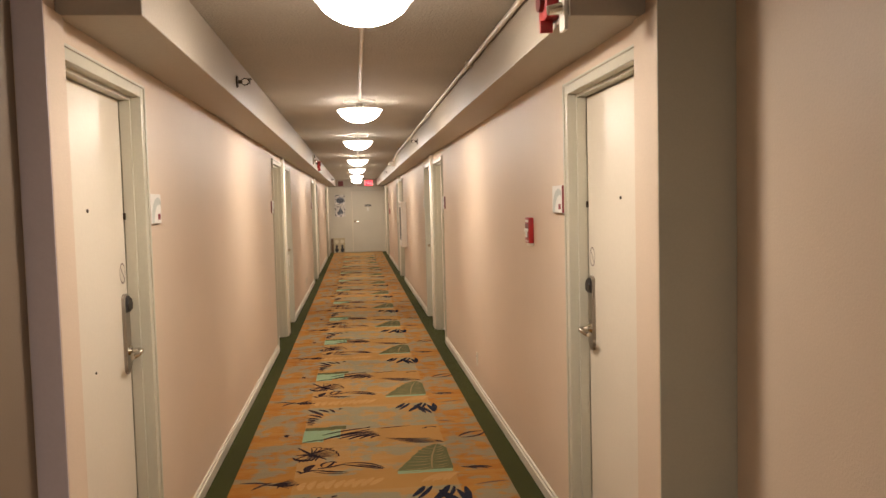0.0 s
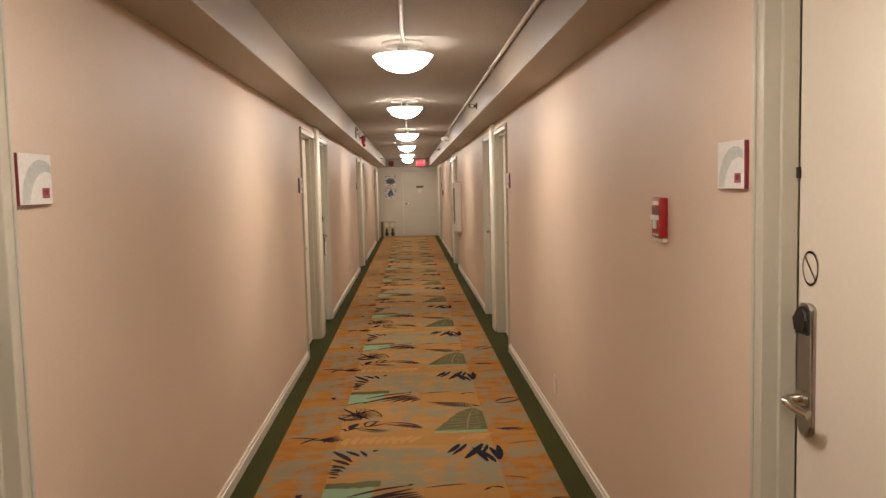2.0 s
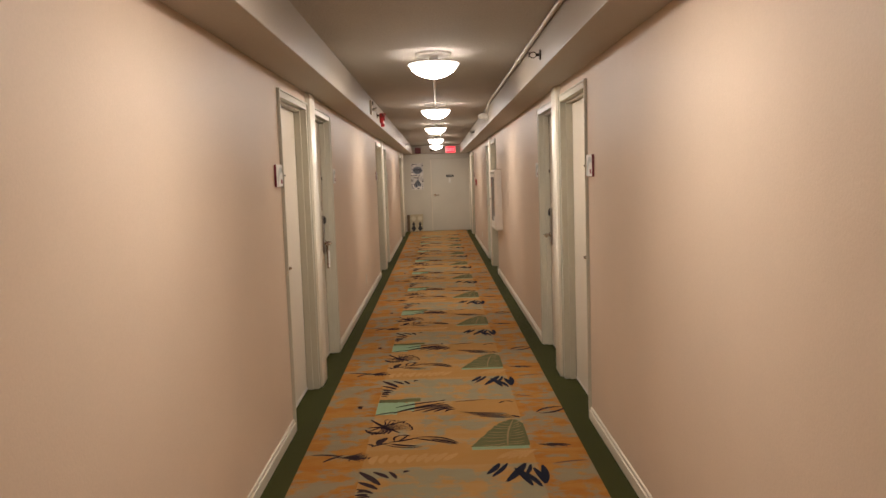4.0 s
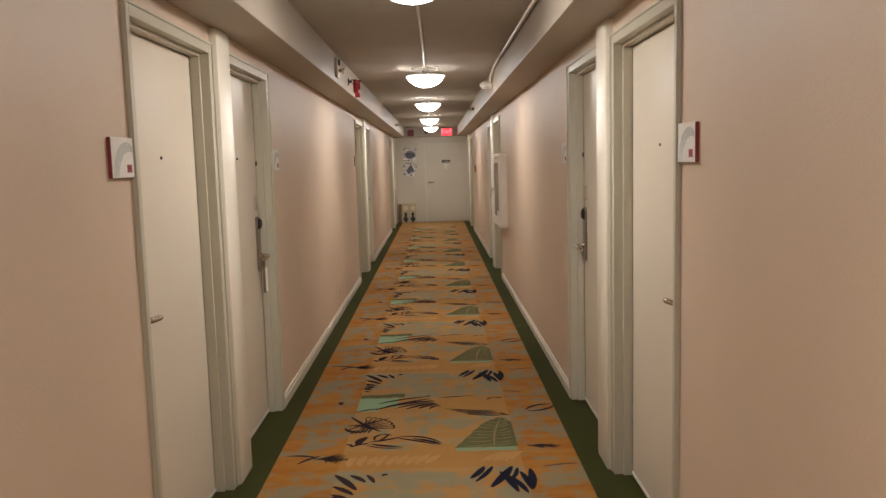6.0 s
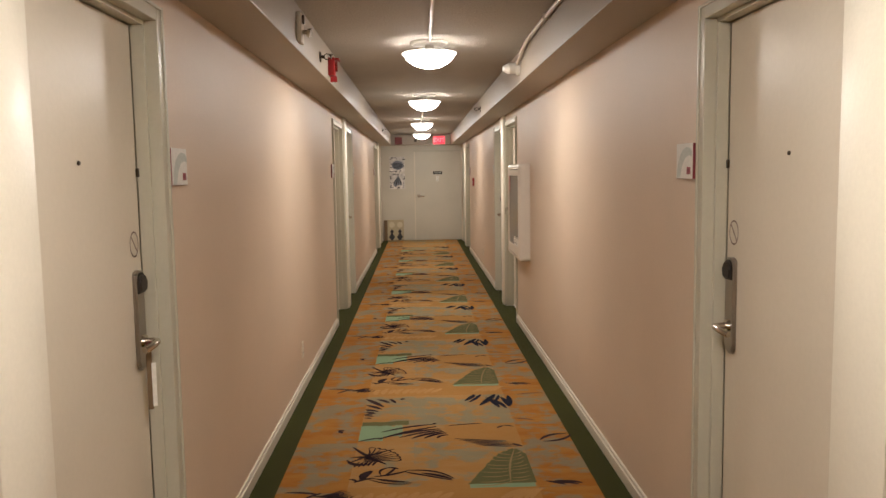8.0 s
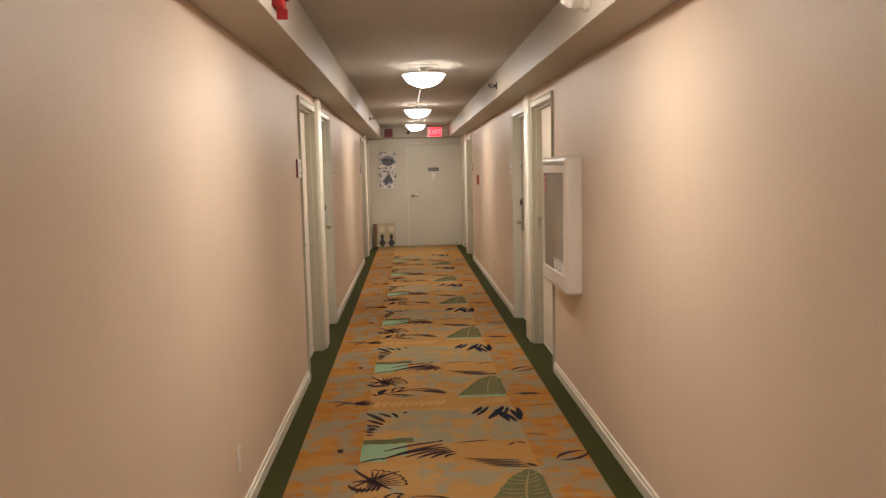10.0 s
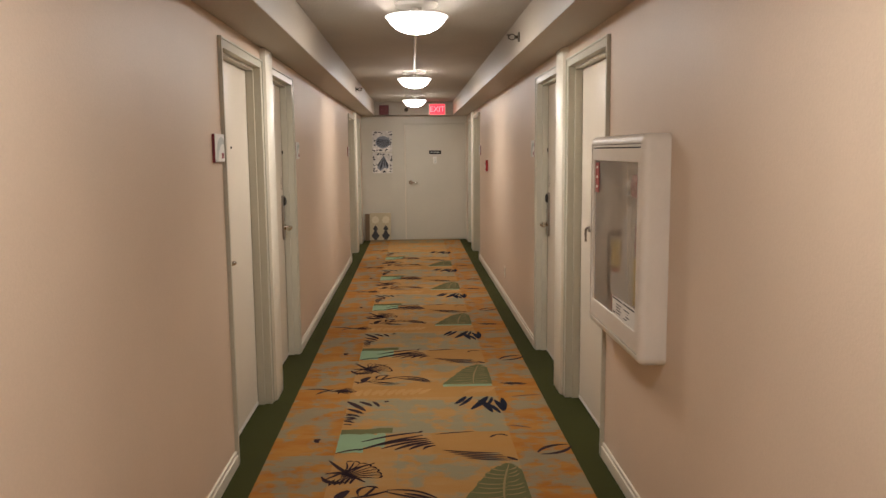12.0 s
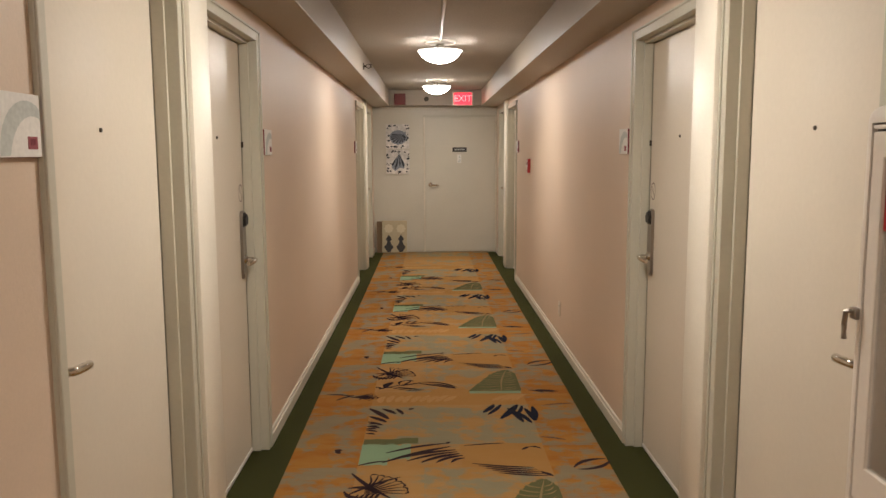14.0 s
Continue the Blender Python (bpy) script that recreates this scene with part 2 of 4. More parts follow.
def add_rod(bm, p, q, r, r2=None, seg=16):
    """A rod or cone from p to q."""
    p, q = Vector(p), Vector(q)
    m = Matrix.Translation((p + q) / 2) @ (q - p).to_track_quat("Z", "Y").to_matrix().to_4x4()
    bmesh.ops.create_cone(bm, cap_ends=True, segments=seg, radius1=r, radius2=r if r2 is None else r2, depth=(q - p).length, matrix=m)
    return bm


def rod(p, q, r, r2=None, seg=16):
    return add_rod(bmesh.new(), p, q, r, r2, seg)


def add_pipe(bm, pts, r, seg=10):
    """A bent tube through pts."""
    pts = [Vector(p) for p in pts]
    rings = []
    for i, p in enumerate(pts):
        d = (pts[min(i + 1, len(pts) - 1)] - pts[max(i - 1, 0)]).normalized()
        q = d.to_track_quat("Z", "Y")
        rings.append([bm.verts.new(p + q @ Vector((r * math.cos(k * 2 * math.pi / seg), r * math.sin(k * 2 * math.pi / seg), 0))) for k in range(seg)])
    for a, b in zip(rings, rings[1:]):
        for k in range(seg):
            bm.faces.new((a[k], a[(k + 1) % seg], b[(k + 1) % seg], b[k]))
    bm.faces.new(rings[0][::-1])
    bm.faces.new(rings[-1])
    return bm


def lathe(profile, seg=40):
    """A turned body from (radius, height) pairs."""
    bm = bmesh.new()
    rings = [[bm.verts.new((r * math.cos(k * 2 * math.pi / seg), r * math.sin(k * 2 * math.pi / seg), z)) for k in range(seg)] if r > 1e-6
             else [bm.verts.new((0, 0, z))] for r, z in profile]
    for a, b in zip(rings, rings[1:]):
        for k in range(seg):
            j = (k + 1) % seg
            f = [v for v in (a[k % len(a)], a[j % len(a)], b[j % len(b)], b[k % len(b)])]
            f = list(dict.fromkeys(f))
            if len(f) > 2:
                bm.faces.new(f)
    return bm


def add_plate(bm, outline, y0, y1):
    """A flat plate standing in the x-z plane, between y0 and y1."""
    a = [bm.verts.new((x, y0, z)) for x, z in outline]
    b = [bm.verts.new((x, y1, z)) for x, z in outline]
    bm.faces.new(a)
    bm.faces.new(b[::-1])
    for i in range(len(a)):
        j = (i + 1) % len(a)
        bm.faces.new((a[i], b[i], b[j], a[j]))
    return bm


def oval(cx, cz, rx, rz, n=24, a0=0.0, a1=2 * math.pi):
    return [(cx + rx * math.cos(a0 + (a1 - a0) * i / n), cz + rz * math.sin(a0 + (a1 - a0) * i / n)) for i in range(n + (a1 - a0 < 6.28))]


def part(name, bm, material, parent=None, label="", smooth=False):
    me = bpy.data.meshes.new(name)
    bmesh.ops.recalc_face_normals(bm, faces=bm.faces[:])
    bm.to_mesh(me)
    bm.free()
    if smooth:
        me.shade_smooth()
        me.set_sharp_from_angle(angle=radians(40))
    me.materials.append(material)
    ob = new(name, me)
    if parent:
        ob.parent = parent
    return tagged(ob, label)


def thing(name, m, label, category, group="", kind=""):
    ob = new(name)
    ob.empty_display_size = 0.1
    ob.matrix_basis = m
    return tagged(ob, label, category, group, kind)


def setting(name, bm, material, label="", category="", smooth=False):
    return tagged(part(name, bm, material, None, "", smooth), label, category, kind="structure")


def on_right(y, z=0.0, x=WALL):
    """Pose of a thing on the right wall: its front looks into the corridor, its own x runs to the viewer's right."""
    return pose(x, y, z, 0, 0, -90)


def on_left(y, z=0.0, x=WALL):
    return pose(-x, y, z, 0, 0, 90)


# ---- structure ----
setting("floor", box((-1.4, -3.4, -0.12), (1.4, END + 0.3, 0.0)), M_GREEN, "dark green carpet along both walls", "floor")
carpet = setting("carpet", box((-0.778, -3.4, 0.001), (0.772, END - 0.02, 0.008)), M_RUNNER,
                 "orange carpet runner with leaf motifs and grey-green washes", "carpet")

FRAMES_R = [2.90] + [y for p in PAIRS_R for y in (p, p + FRAME_W + POST_W)]
FRAMES_L = [2.85] + [y for p in PAIRS_L for y in (p, p + FRAME_W + POST_W)]
for side, sgn, frames in (("left", -1, FRAMES_L), ("right", 1, FRAMES_R)):
    bm = bmesh.new()
    x0, x1 = sorted((sgn * WALL, sgn * OUTER))
    y = START
    gaps = []
    for f in frames:
        if f - y > 0.005:
            add_box(bm, (x0, y, 0), (x1, f, CEIL))
            gaps.append((y, f))
        add_box(bm, (x0, f, FRAME_H), (x1, f + FRAME_W, CEIL))
        y = f + FRAME_W
    add_box(bm, (x0, y, 0), (x1, END, CEIL))
    gaps.append((y, END))
    setting("wall_" + side, bm, M_WALL, "smooth beige painted corridor wall", "wall")
    for a, b in gaps:
        if b - a < 0.25:
            continue
        bb = bmesh.new()
        xa, xb = sgn * (WALL - 0.017), sgn * (WALL + 0.004)
        add_box(bb, (min(xa, xb), a + 0.002, 0), (max(xa, xb), b - 0.002, 0.058), 0.003)
        xc = sgn * (WALL - 0.010)
        add_box(bb, (min(xc, xb), a + 0.002, 0.058), (max(xc, xb), b - 0.002, 0.077), 0.003)
        setting("baseboard", bb, M_TRIM, "cream painted wooden baseboard", "baseboard")
    # bulkhead along the top of the wall
    s0, s1 = sorted((sgn * SOFFIT_IN, sgn * (WALL - 0.001)))
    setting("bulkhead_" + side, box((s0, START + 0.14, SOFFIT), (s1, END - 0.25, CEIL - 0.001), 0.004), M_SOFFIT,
            "cream plastered bulkhead along the ceiling, shade in its colour", "bulkhead")
    # posts between paired doors
    for p in (PAIRS_L if sgn < 0 else PAIRS_R):
        q = sorted((sgn * (WALL - 0.036), sgn * (WALL + 0.06)))
        setting("trim", box((q[0], p + FRAME_W + 0.003, 0), (q[1], p + FRAME_W + POST_W + 0.045, SOFFIT - 0.002), 0.012), M_POST,
                "cream glossy post between two door frames", "post", True)

    q = sorted((sgn * (WALL - 0.022), sgn * (WALL - 0.0005)))
    setting("trim", box((q[0], START - 0.003, 0), (q[1], frames[0] + 0.09, SOFFIT), 0.004), M_WALL, "beige painted pilaster at the corridor mouth", "pilaster")

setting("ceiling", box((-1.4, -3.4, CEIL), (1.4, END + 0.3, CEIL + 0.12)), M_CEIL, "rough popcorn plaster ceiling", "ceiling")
setting("beam_portal", box((-WALL + 0.001, START, SOFFIT + 0.062), (WALL - 0.001, START + 0.139, CEIL - 0.002), 0.004), M_SOFFIT, "cream beam across the corridor mouth, shade in its colour", "beam")
setting("trim", box((WALL - 0.021, START - 0.008, 0), (LOBBY_R - 0.001, START - 0.0035, CEIL - 0.003), 0.001), M_SAGE, "dull sage painted face beside the corridor mouth", "trim")
setting("trim", box((-LOBBY_L + 0.001, START - 0.008, 0), (-WALL + 0.021, START - 0.0035, CEIL - 0.003), 0.001), M_LILAC, "greyish lilac painted edge beside the corridor mouth", "trim")
setting("beam_end", box((-WALL + 0.001, END - 0.249, SOFFIT + 0.003), (WALL - 0.001, END - 0.001, CEIL - 0.002), 0.004), M_SOFFIT, "cream beam over the stair door, shade in its colour", "beam")
setting("wall_end", box((-OUTER, END, 0), (OUTER, END + 0.15, CEIL)), M_ENDWALL, "greyish cream painted end wall", "wall")
for sgn, side, lob in ((-1, "left", LOBBY_L), (1, "right", LOBBY_R)):
    if lob > OUTER:
        a = sorted((sgn * OUTER, sgn * lob))
        setting("wall_return_" + side, box((a[0], START + 0.001, 0), (a[1], START + 0.15, CEIL)), M_WALL, "short beige wall beside the corridor mouth", "wall")
    a = sorted((sgn * lob, sgn * (lob + 0.12)))
    setting("wall_lobby_" + side, box((a[0], -3.4, 0), (a[1], START - 0.009 if lob < OUTER else START + 0.15, CEIL)), M_WALL if sgn > 0 else M_SHADED_WALL, "beige painted lobby wall" if sgn > 0 else "lobby wall with its shade put into a dark brown colour", "wall")
setting("wall_lobby_back", box((-LOBBY_L - 0.12, -3.52, 0), (LOBBY_R + 0.12, -3.4, CEIL)), M_WALL, "beige painted lobby wall", "wall")


# ---- doors ----
def door(name, m, hand, lock=True, smoke=True):
    """A guest-room door in a stepped steel frame. hand: the side of the lock, -1 the viewer's left, 1 the right."""
    d = thing(name, m, "closed cream room door in a sage steel frame", "door", "room doors", "structure")
    h, w = FRAME_H, FRAME_W / 2
    fr = part("door_frame", box((-w + 0.05, -0.012, h - 0.05), (w - 0.05, 0.14, h), 0.003), M_FRAME, d, "sage painted stepped steel frame")
    bm = box((-w + 0.048, 0.030, h - 0.064), (w - 0.048, 0.072, h - 0.049), 0.002)
    add_box(bm, (-w + 0.012, -0.019, h - 0.012), (w - 0.012, -0.011, h - 0.001), 0.003)
    part("head_stop", bm, M_FRAME, fr)
    for k in (-1, 1):
        a = sorted((k * w, k * (w - 0.05)))
        bm = box((a[0], -0.012, 0), (a[1], 0.14, h), 0.003)
        b = sorted((k * (w - 0.049), k * (w - 0.064)))
        add_box(bm, (b[0], 0.030, 0), (b[1], 0.072, h - 0.05), 0.002)
        c = sorted((k * w, k * (w - 0.012)))
        add_box(bm, (c[0], -0.019, 0), (c[1], -0.011, h), 0.003)
        part("jamb", bm, M_FRAME, fr)
    lw = w - 0.0660
    leaf = part("leaf", box((-lw, 0.080, 0.012), (lw, 0.124, h - 0.0665), 0.002), M_LEAF, d, "flush cream painted leaf")
    part("door_sweep", box((-lw + 0.004, 0.074, 0.008), (lw - 0.004, 0.0795, 0.024), 0.001), M_WHITE, leaf)
    part("peephole", add_rod(rod((0, 0.076, 1.566), (0, 0.081, 1.566), 0.0065), (0, 0.0745, 1.566), (0, 0.0765, 1.566), 0.004), M_DARK, leaf, "dark bronze peephole")
    if not lock:
        return d
    lx = hand * (lw - 0.056)
    plate = bmesh.new()
    add_plate(plate, [(lx + x, z) for x, z in oval(0, 0.905, 0.034, 0.034, 12, math.pi, 2 * math.pi)] + [(lx + x, z) for x, z in oval(0, 1.185, 0.034, 0.018, 12, 0, math.pi)], 0.066, 0.0795)
    bmesh.ops.bevel(plate, geom=[e for e in plate.edges if all(abs(v.co.y - 0.066) < 1e-5 for v in e.verts)], offset=0.006, segments=2, affect="EDGES")
    pl = part("lock_plate", plate, M_STEEL, d, "brushed nickel card-lock plate", True)
    rd = bmesh.new()
    add_plate(rd, [(lx + x, z) for x, z in ((-0.030, 1.128), (0.030, 1.128))] + [(lx + x, z) for x, z in oval(0, 1.165, 0.030, 0.030, 12, 0, math.pi)], 0.052, 0.0655)
    bmesh.ops.bevel(rd, geom=[e for e in rd.edges if all(abs(v.co.y - 0.052) < 1e-5 for v in e.verts)], offset=0.008, segments=3, affect="EDGES")
    part("card_reader", rd, M_BLACK, pl, "glossy black card reader", True)
    lv = rod((lx, 0.066, 0.968), (lx, 0.056, 0.968), 0.024, 0.021, 20)
    add_pipe(lv, [(lx, 0.058, 0.968), (lx, 0.030, 0.968), (lx - hand * 0.006, 0.020, 0.968), (lx - hand * 0.018, 0.015, 0.968),
                  (lx - hand * 0.055, 0.013, 0.966), (lx - hand * 0.088, 0.018, 0.962), (lx - hand * 0.104, 0.026, 0.959)], 0.0112)
    part("lever", lv, M_CHROME, pl, "polished nickel lever handle", True)
    part("latch_guard", box((hand * (lw - 0.004) - 0.005, 0.070, 1.526), (hand * (lw - 0.004) + 0.005, 0.0795, 1.554), 0.002), M_DARK, d, "small dark bronze door viewer latch")
    if smoke:
        sx = hand * (lw - 0.058)
        bm = bmesh.new()
        n = 28
        for i in range(n):
            a, b = 2 * math.pi * i / n, 2 * math.pi * (i + 1) / n
            bm.faces.new([bm.verts.new((sx + r * math.cos(t), 0.0785, 1.287 + r * 1.12 * math.sin(t))) for r, t in ((0.033, a), (0.038, a), (0.038, b), (0.033, b))])
        bm.faces.new([bm.verts.new((sx + x, 0.0785, 1.287 + z)) for x, z in ((-0.026, 0.024), (-0.022, 0.028), (0.026, -0.024), (0.022, -0.028))])
        bmesh.ops.solidify(bm, geom=bm.faces[:], thickness=0.0008)
        part("no_smoking_sticker", bm, mat("sticker_ink", (0.20, 0.12, 0.10), 0.5), d, "thin dark circle with a slash")
    return d


PROTO = {}
count = 0
for sgn, frames in ((-1, FRAMES_L), (1, FRAMES_R)):
    for i, f in enumerate(frames):
        count += 1
        far = i % 2 == 0                      # lock on the far edge: the doors beyond a post and the first ones
        hand = (1 if far else -1) * (-1 if sgn > 0 else 1)
        place = on_left(f + FRAME_W / 2) if sgn < 0 else on_right(f + FRAME_W / 2)
        if hand in PROTO:
            d = copy_thing(PROTO[hand], place)
            d.name = "door_%d" % count
        else:
            d = PROTO[hand] = door("door_%d" % count, place, hand)
            for c in d.children:
                if not c.name.startswith("door_frame"):
                    c.location.y = -0.006
                if c.name.startswith(("lock_plate", "no_smoking")):
                    c.location.z = 0.022

# door to the stairs, in the end wall
stair = thing("door_%d" % (count + 1), pose(0.372, END, 0), "closed cream stair door with a lever and a black sign", "door", "", "structure")
leaf = part("leaf", box((-0.515, -0.014, 0.012), (0.515, -0.002, 2.000), 0.002), M_ENDWALL, stair)
part("door_head", box((-0.545, -0.042, 2.004), (0.52, -0.0015, 2.034), 0.003), M_FRAME, stair)
part("jamb", box((-0.545, -0.030, 0.0), (-0.520, -0.0015, 2.003), 0.003), M_TRIM, stair)
part("jamb", box((0.520, -0.030, 0.0), (0.545, -0.0015, 2.034), 0.003), M_TRIM, stair)
rose = part("rose", rod((-0.44, -0.014, 1.010), (-0.44, -0.024, 1.010), 0.036, 0.032, 24), M_CHROME, stair, "polished round lever rose", True)
part("lever", add_pipe(bmesh.new(), [(-0.44, -0.02, 1.010), (-0.44, -0.058, 1.010), (-0.43, -0.068, 1.010), (-0.36, -0.068, 1.006), (-0.32, -0.064, 1.004)], 0.0125), M_CHROME, rose, "polished lever handle", True)
sign = part("door_sign", box((-0.115, -0.020, 1.495), (0.095, -0.0145, 1.560), 0.001), M_BLACK, stair, "black plastic sign with pale lettering")
bm = bmesh.new()
for i in range(6):
    add_box(bm, (-0.085 + i * 0.026, -0.0215, 1.517), (-0.085 + i * 0.026 + 0.018, -0.0203, 1.538))
part("lettering", bm, M_GREY, sign)
ps = part("pictogram_sign", box((-0.045, -0.0195, 1.335), (0.015, -0.0145, 1.455), 0.001), M_PAPER, stair, "small white pictogram sign")
bm = bmesh.new()
for i in range(4):
    add_box(bm, (-0.037 + i * 0.011, -0.0207, 1.345), (-0.028 + i * 0.011, -0.0197, 1.360 + i * 0.012))
add_plate(bm, oval(-0.012, 1.432, 0.008, 0.008, 12), -0.0207, -0.0197)
add_box(bm, (-0.024, -0.0207, 1.405), (0.000, -0.0197, 1.420))
part("pictogram", bm, M_GREY, ps)


# ---- ceiling lamps and their raceway ----
def ceiling_lamp(m):
    t = thing("ceiling_lamp", m, "lit opal glass bowl lamp under the popcorn ceiling", "ceiling lamp", "corridor ceiling lamps")
    part("pan", lathe([(0, 0), (0.125, 0), (0.128, -0.008), (0.118, -0.020), (0.045, -0.024), (0, -0.024)]), M_WHITE, t, "white enamelled pan", True)
    part("stem", lathe([(0, -0.024), (0.030, -0.024), (0.030, -0.060), (0.055, -0.066), (0.055, -0.072), (0, -0.072)], 24), M_WHITE, t, "white enamelled stem", True)
    prof = [(0.176 * math.sin(a) / math.sin(1.15), -0.080 - 0.092 * (math.cos(a) - math.cos(1.15)) / (1 - math.cos(1.15))) for a in [1.15 * i / 12 for i in range(13)]]
    prof += [(0.181, -0.078), (0.177, -0.073), (0.166, -0.077)]
    part("shade", lathe(prof), M_SHADE, t, "glowing opal glass bowl", True)
    part("fitter", lathe([(0, -0.0725), (0.055, -0.0725), (0.160, -0.0735), (0.161, -0.0765), (0, -0.0775)], 32), M_WHITE, t, "white enamelled fitter", True)
    part("finial", lathe([(0, -0.181), (0.005, -0.179), (0.007, -0.175), (0.005, -0.170)], 16), M_WHITE, t, "", True)
    return t


first = ceiling_lamp(pose(LAMP_X[0], LAMPS[0], CEIL))
copy_thing(first, pose(0, LOBBY_LAMP, CEIL))
for x, y in zip(LAMP_X[1:], LAMPS[1:]):
    copy_thing(first, pose(x, y, CEIL))
for a, b in ((0, 1), (2, 3), (4, 5)):
    xa, xb = LAMP_X[a], LAMP_X[b]
    r = part("raceway", add_pipe(bmesh.new(), [(xa, LAMPS[a] + 0.125, CEIL - 0.010), (xb, LAMPS[b] - 0.125, CEIL - 0.010)], 0.011, 8), M_TRIM)
    tagged(r, "cream painted cable raceway on the ceiling", "raceway", "ceiling raceways")

pipe = thing("conduit", pose(0, 0, 0), "cream painted conduit ending in a white lamp socket", "conduit")
part("tube", add_pipe(bmesh.new(), [(SOFFIT_IN - 0.022, START + 0.15, CEIL - 0.020), (SOFFIT_IN - 0.022, 13.2, CEIL - 0.020), (SOFFIT_IN - 0.022, 13.55, CEIL - 0.022), (SOFFIT_IN - 0.022, 13.75, CEIL - 0.045),
                                    (SOFFIT_IN - 0.022, 13.95, CEIL - 0.085), (SOFFIT_IN - 0.022, 14.05, CEIL - 0.105)], 0.013), M_TRIM, pipe, "", True)
part("backplate", rod((SOFFIT_IN - 0.001, 14.1, 2.255), (SOFFIT_IN - 0.028, 14.1, 2.255), 0.052, 0.050, 24), M_WHITE, pipe, "round white backplate", True)
part("socket", add_rod(rod((SOFFIT_IN - 0.028, 14.1, 2.255), (SOFFIT_IN - 0.090, 14.08, 2.250), 0.040, 0.036, 24), (SOFFIT_IN - 0.090, 14.08, 2.250), (SOFFIT_IN - 0.120, 14.07, 2.247), 0.036, 0.018, 24), M_WHITE, pipe, "stubby white socket", True)
for y in (5.0, 7.6, 10.2, 12.8):
    part("pipe_strap", box((SOFFIT_IN - 0.042, y, CEIL - 0.036), (SOFFIT_IN - 0.0005, y + 0.02, CEIL - 0.003), 0.002), M_TRIM, pipe)


# ---- sprinkler heads, alarms and the like on the bulkheads ----
def sprinkler(m):
    t = thing("sprinkler_head", m, "small bronze sidewall sprinkler on the bulkhead", "sprinkler", "sidewall sprinklers")
    part("escutcheon", rod((0, 0, 0), (0, -0.008, 0), 0.034, 0.028, 20), M_DARK, t, "round bronze escutcheon", True)
    bm = rod((0, -0.008, 0), (0, -0.030, 0), 0.010, seg=12)
    for k in (-1, 1):
        add_pipe(bm, [(0, -0.028, k * 0.010), (0, -0.040, k * 0.018), (0, -0.055, k * 0.016), (0, -0.066, k * 0.004)], 0.0032, 6)
    part("frame_arms", bm, M_DARK, t)
    part("deflector", add_box(box((-0.020, -0.072, -0.012), (0.020, -0.067, 0.012), 0.001), (-0.018, -0.080, 0.012), (0.018, -0.058, 0.015)), M_DARK, t)
    return t


sp = sprinkler(on_left(4.86, 2.252, SOFFIT_IN))
for m in (on_left(13.42, 2.25, SOFFIT_IN), on_left(21.68, 2.25, SOFFIT_IN), on_right(9.12, 2.245, SOFFIT_IN), on_right(17.66, 2.255, SOFFIT_IN)):
    copy_thing(sp, m)
eh = copy_thing(sp, pose(-0.125, END - 0.249, 2.250))


def horn(m):
    t = thing("fire_alarm_horn", m, "red fire alarm horn with a flared hood", "fire alarm", "fire alarm horns")
    part("housing", box((-0.055, -0.045, -0.065), (0.055, 0, 0.055), 0.006), M_RED, t, "red enamelled box", True)
    bm = bmesh.new()
    add_plate(bm, oval(0, 0.0, 0.034, 0.034), -0.060, -0.045)
    part("grille", bm, M_DARKRED, t)
    part("hood", box((-0.050, -0.075, 0.040), (0.050, -0.044, 0.050), 0.002), M_RED, t)
    part("fin", box((-0.008, -0.055, -0.105), (0.008, -0.010, -0.064), 0.003), M_RED, t)
    return t


hn = horn(on_left(13.90, 2.255, SOFFIT_IN))
copy_thing(hn, on_right(3.11, 2.243, SOFFIT_IN))

em = thing("emergency_light", on_left(12.54, 2.265, SOFFIT_IN), "cream box with a small chrome lamp", "emergency light")
part("housing", box((-0.055, -0.022, -0.075), (0.055, 0, 0.075), 0.005), M_TRIM, em)
part("lamp_head", add_rod(rod((0, -0.022, -0.02), (0, -0.045, -0.02), 0.012), (0, -0.045, -0.02), (0, -0.062, -0.025), 0.018, 0.026, 20), M_CHROME, em, "chrome lamp head", True)
part("bracket", box((-0.012, -0.034, 0.02), (0.012, -0.022, 0.065), 0.003), M_DARK, em)

de = thing("detector_base", on_right(2.975, 2.19, SOFFIT_IN), "white wall bracket with a chrome sensor under the beam", "detector")
part("plate", box((-0.030, -0.014, -0.075), (0.030, 0, 0.045), 0.003), M_WHITE, de)
part("sensor", rod((0, -0.014, 0.0), (0, -0.060, -0.008), 0.020, 0.016, 20), M_CHROME, de, "chrome sensor barrel", True)


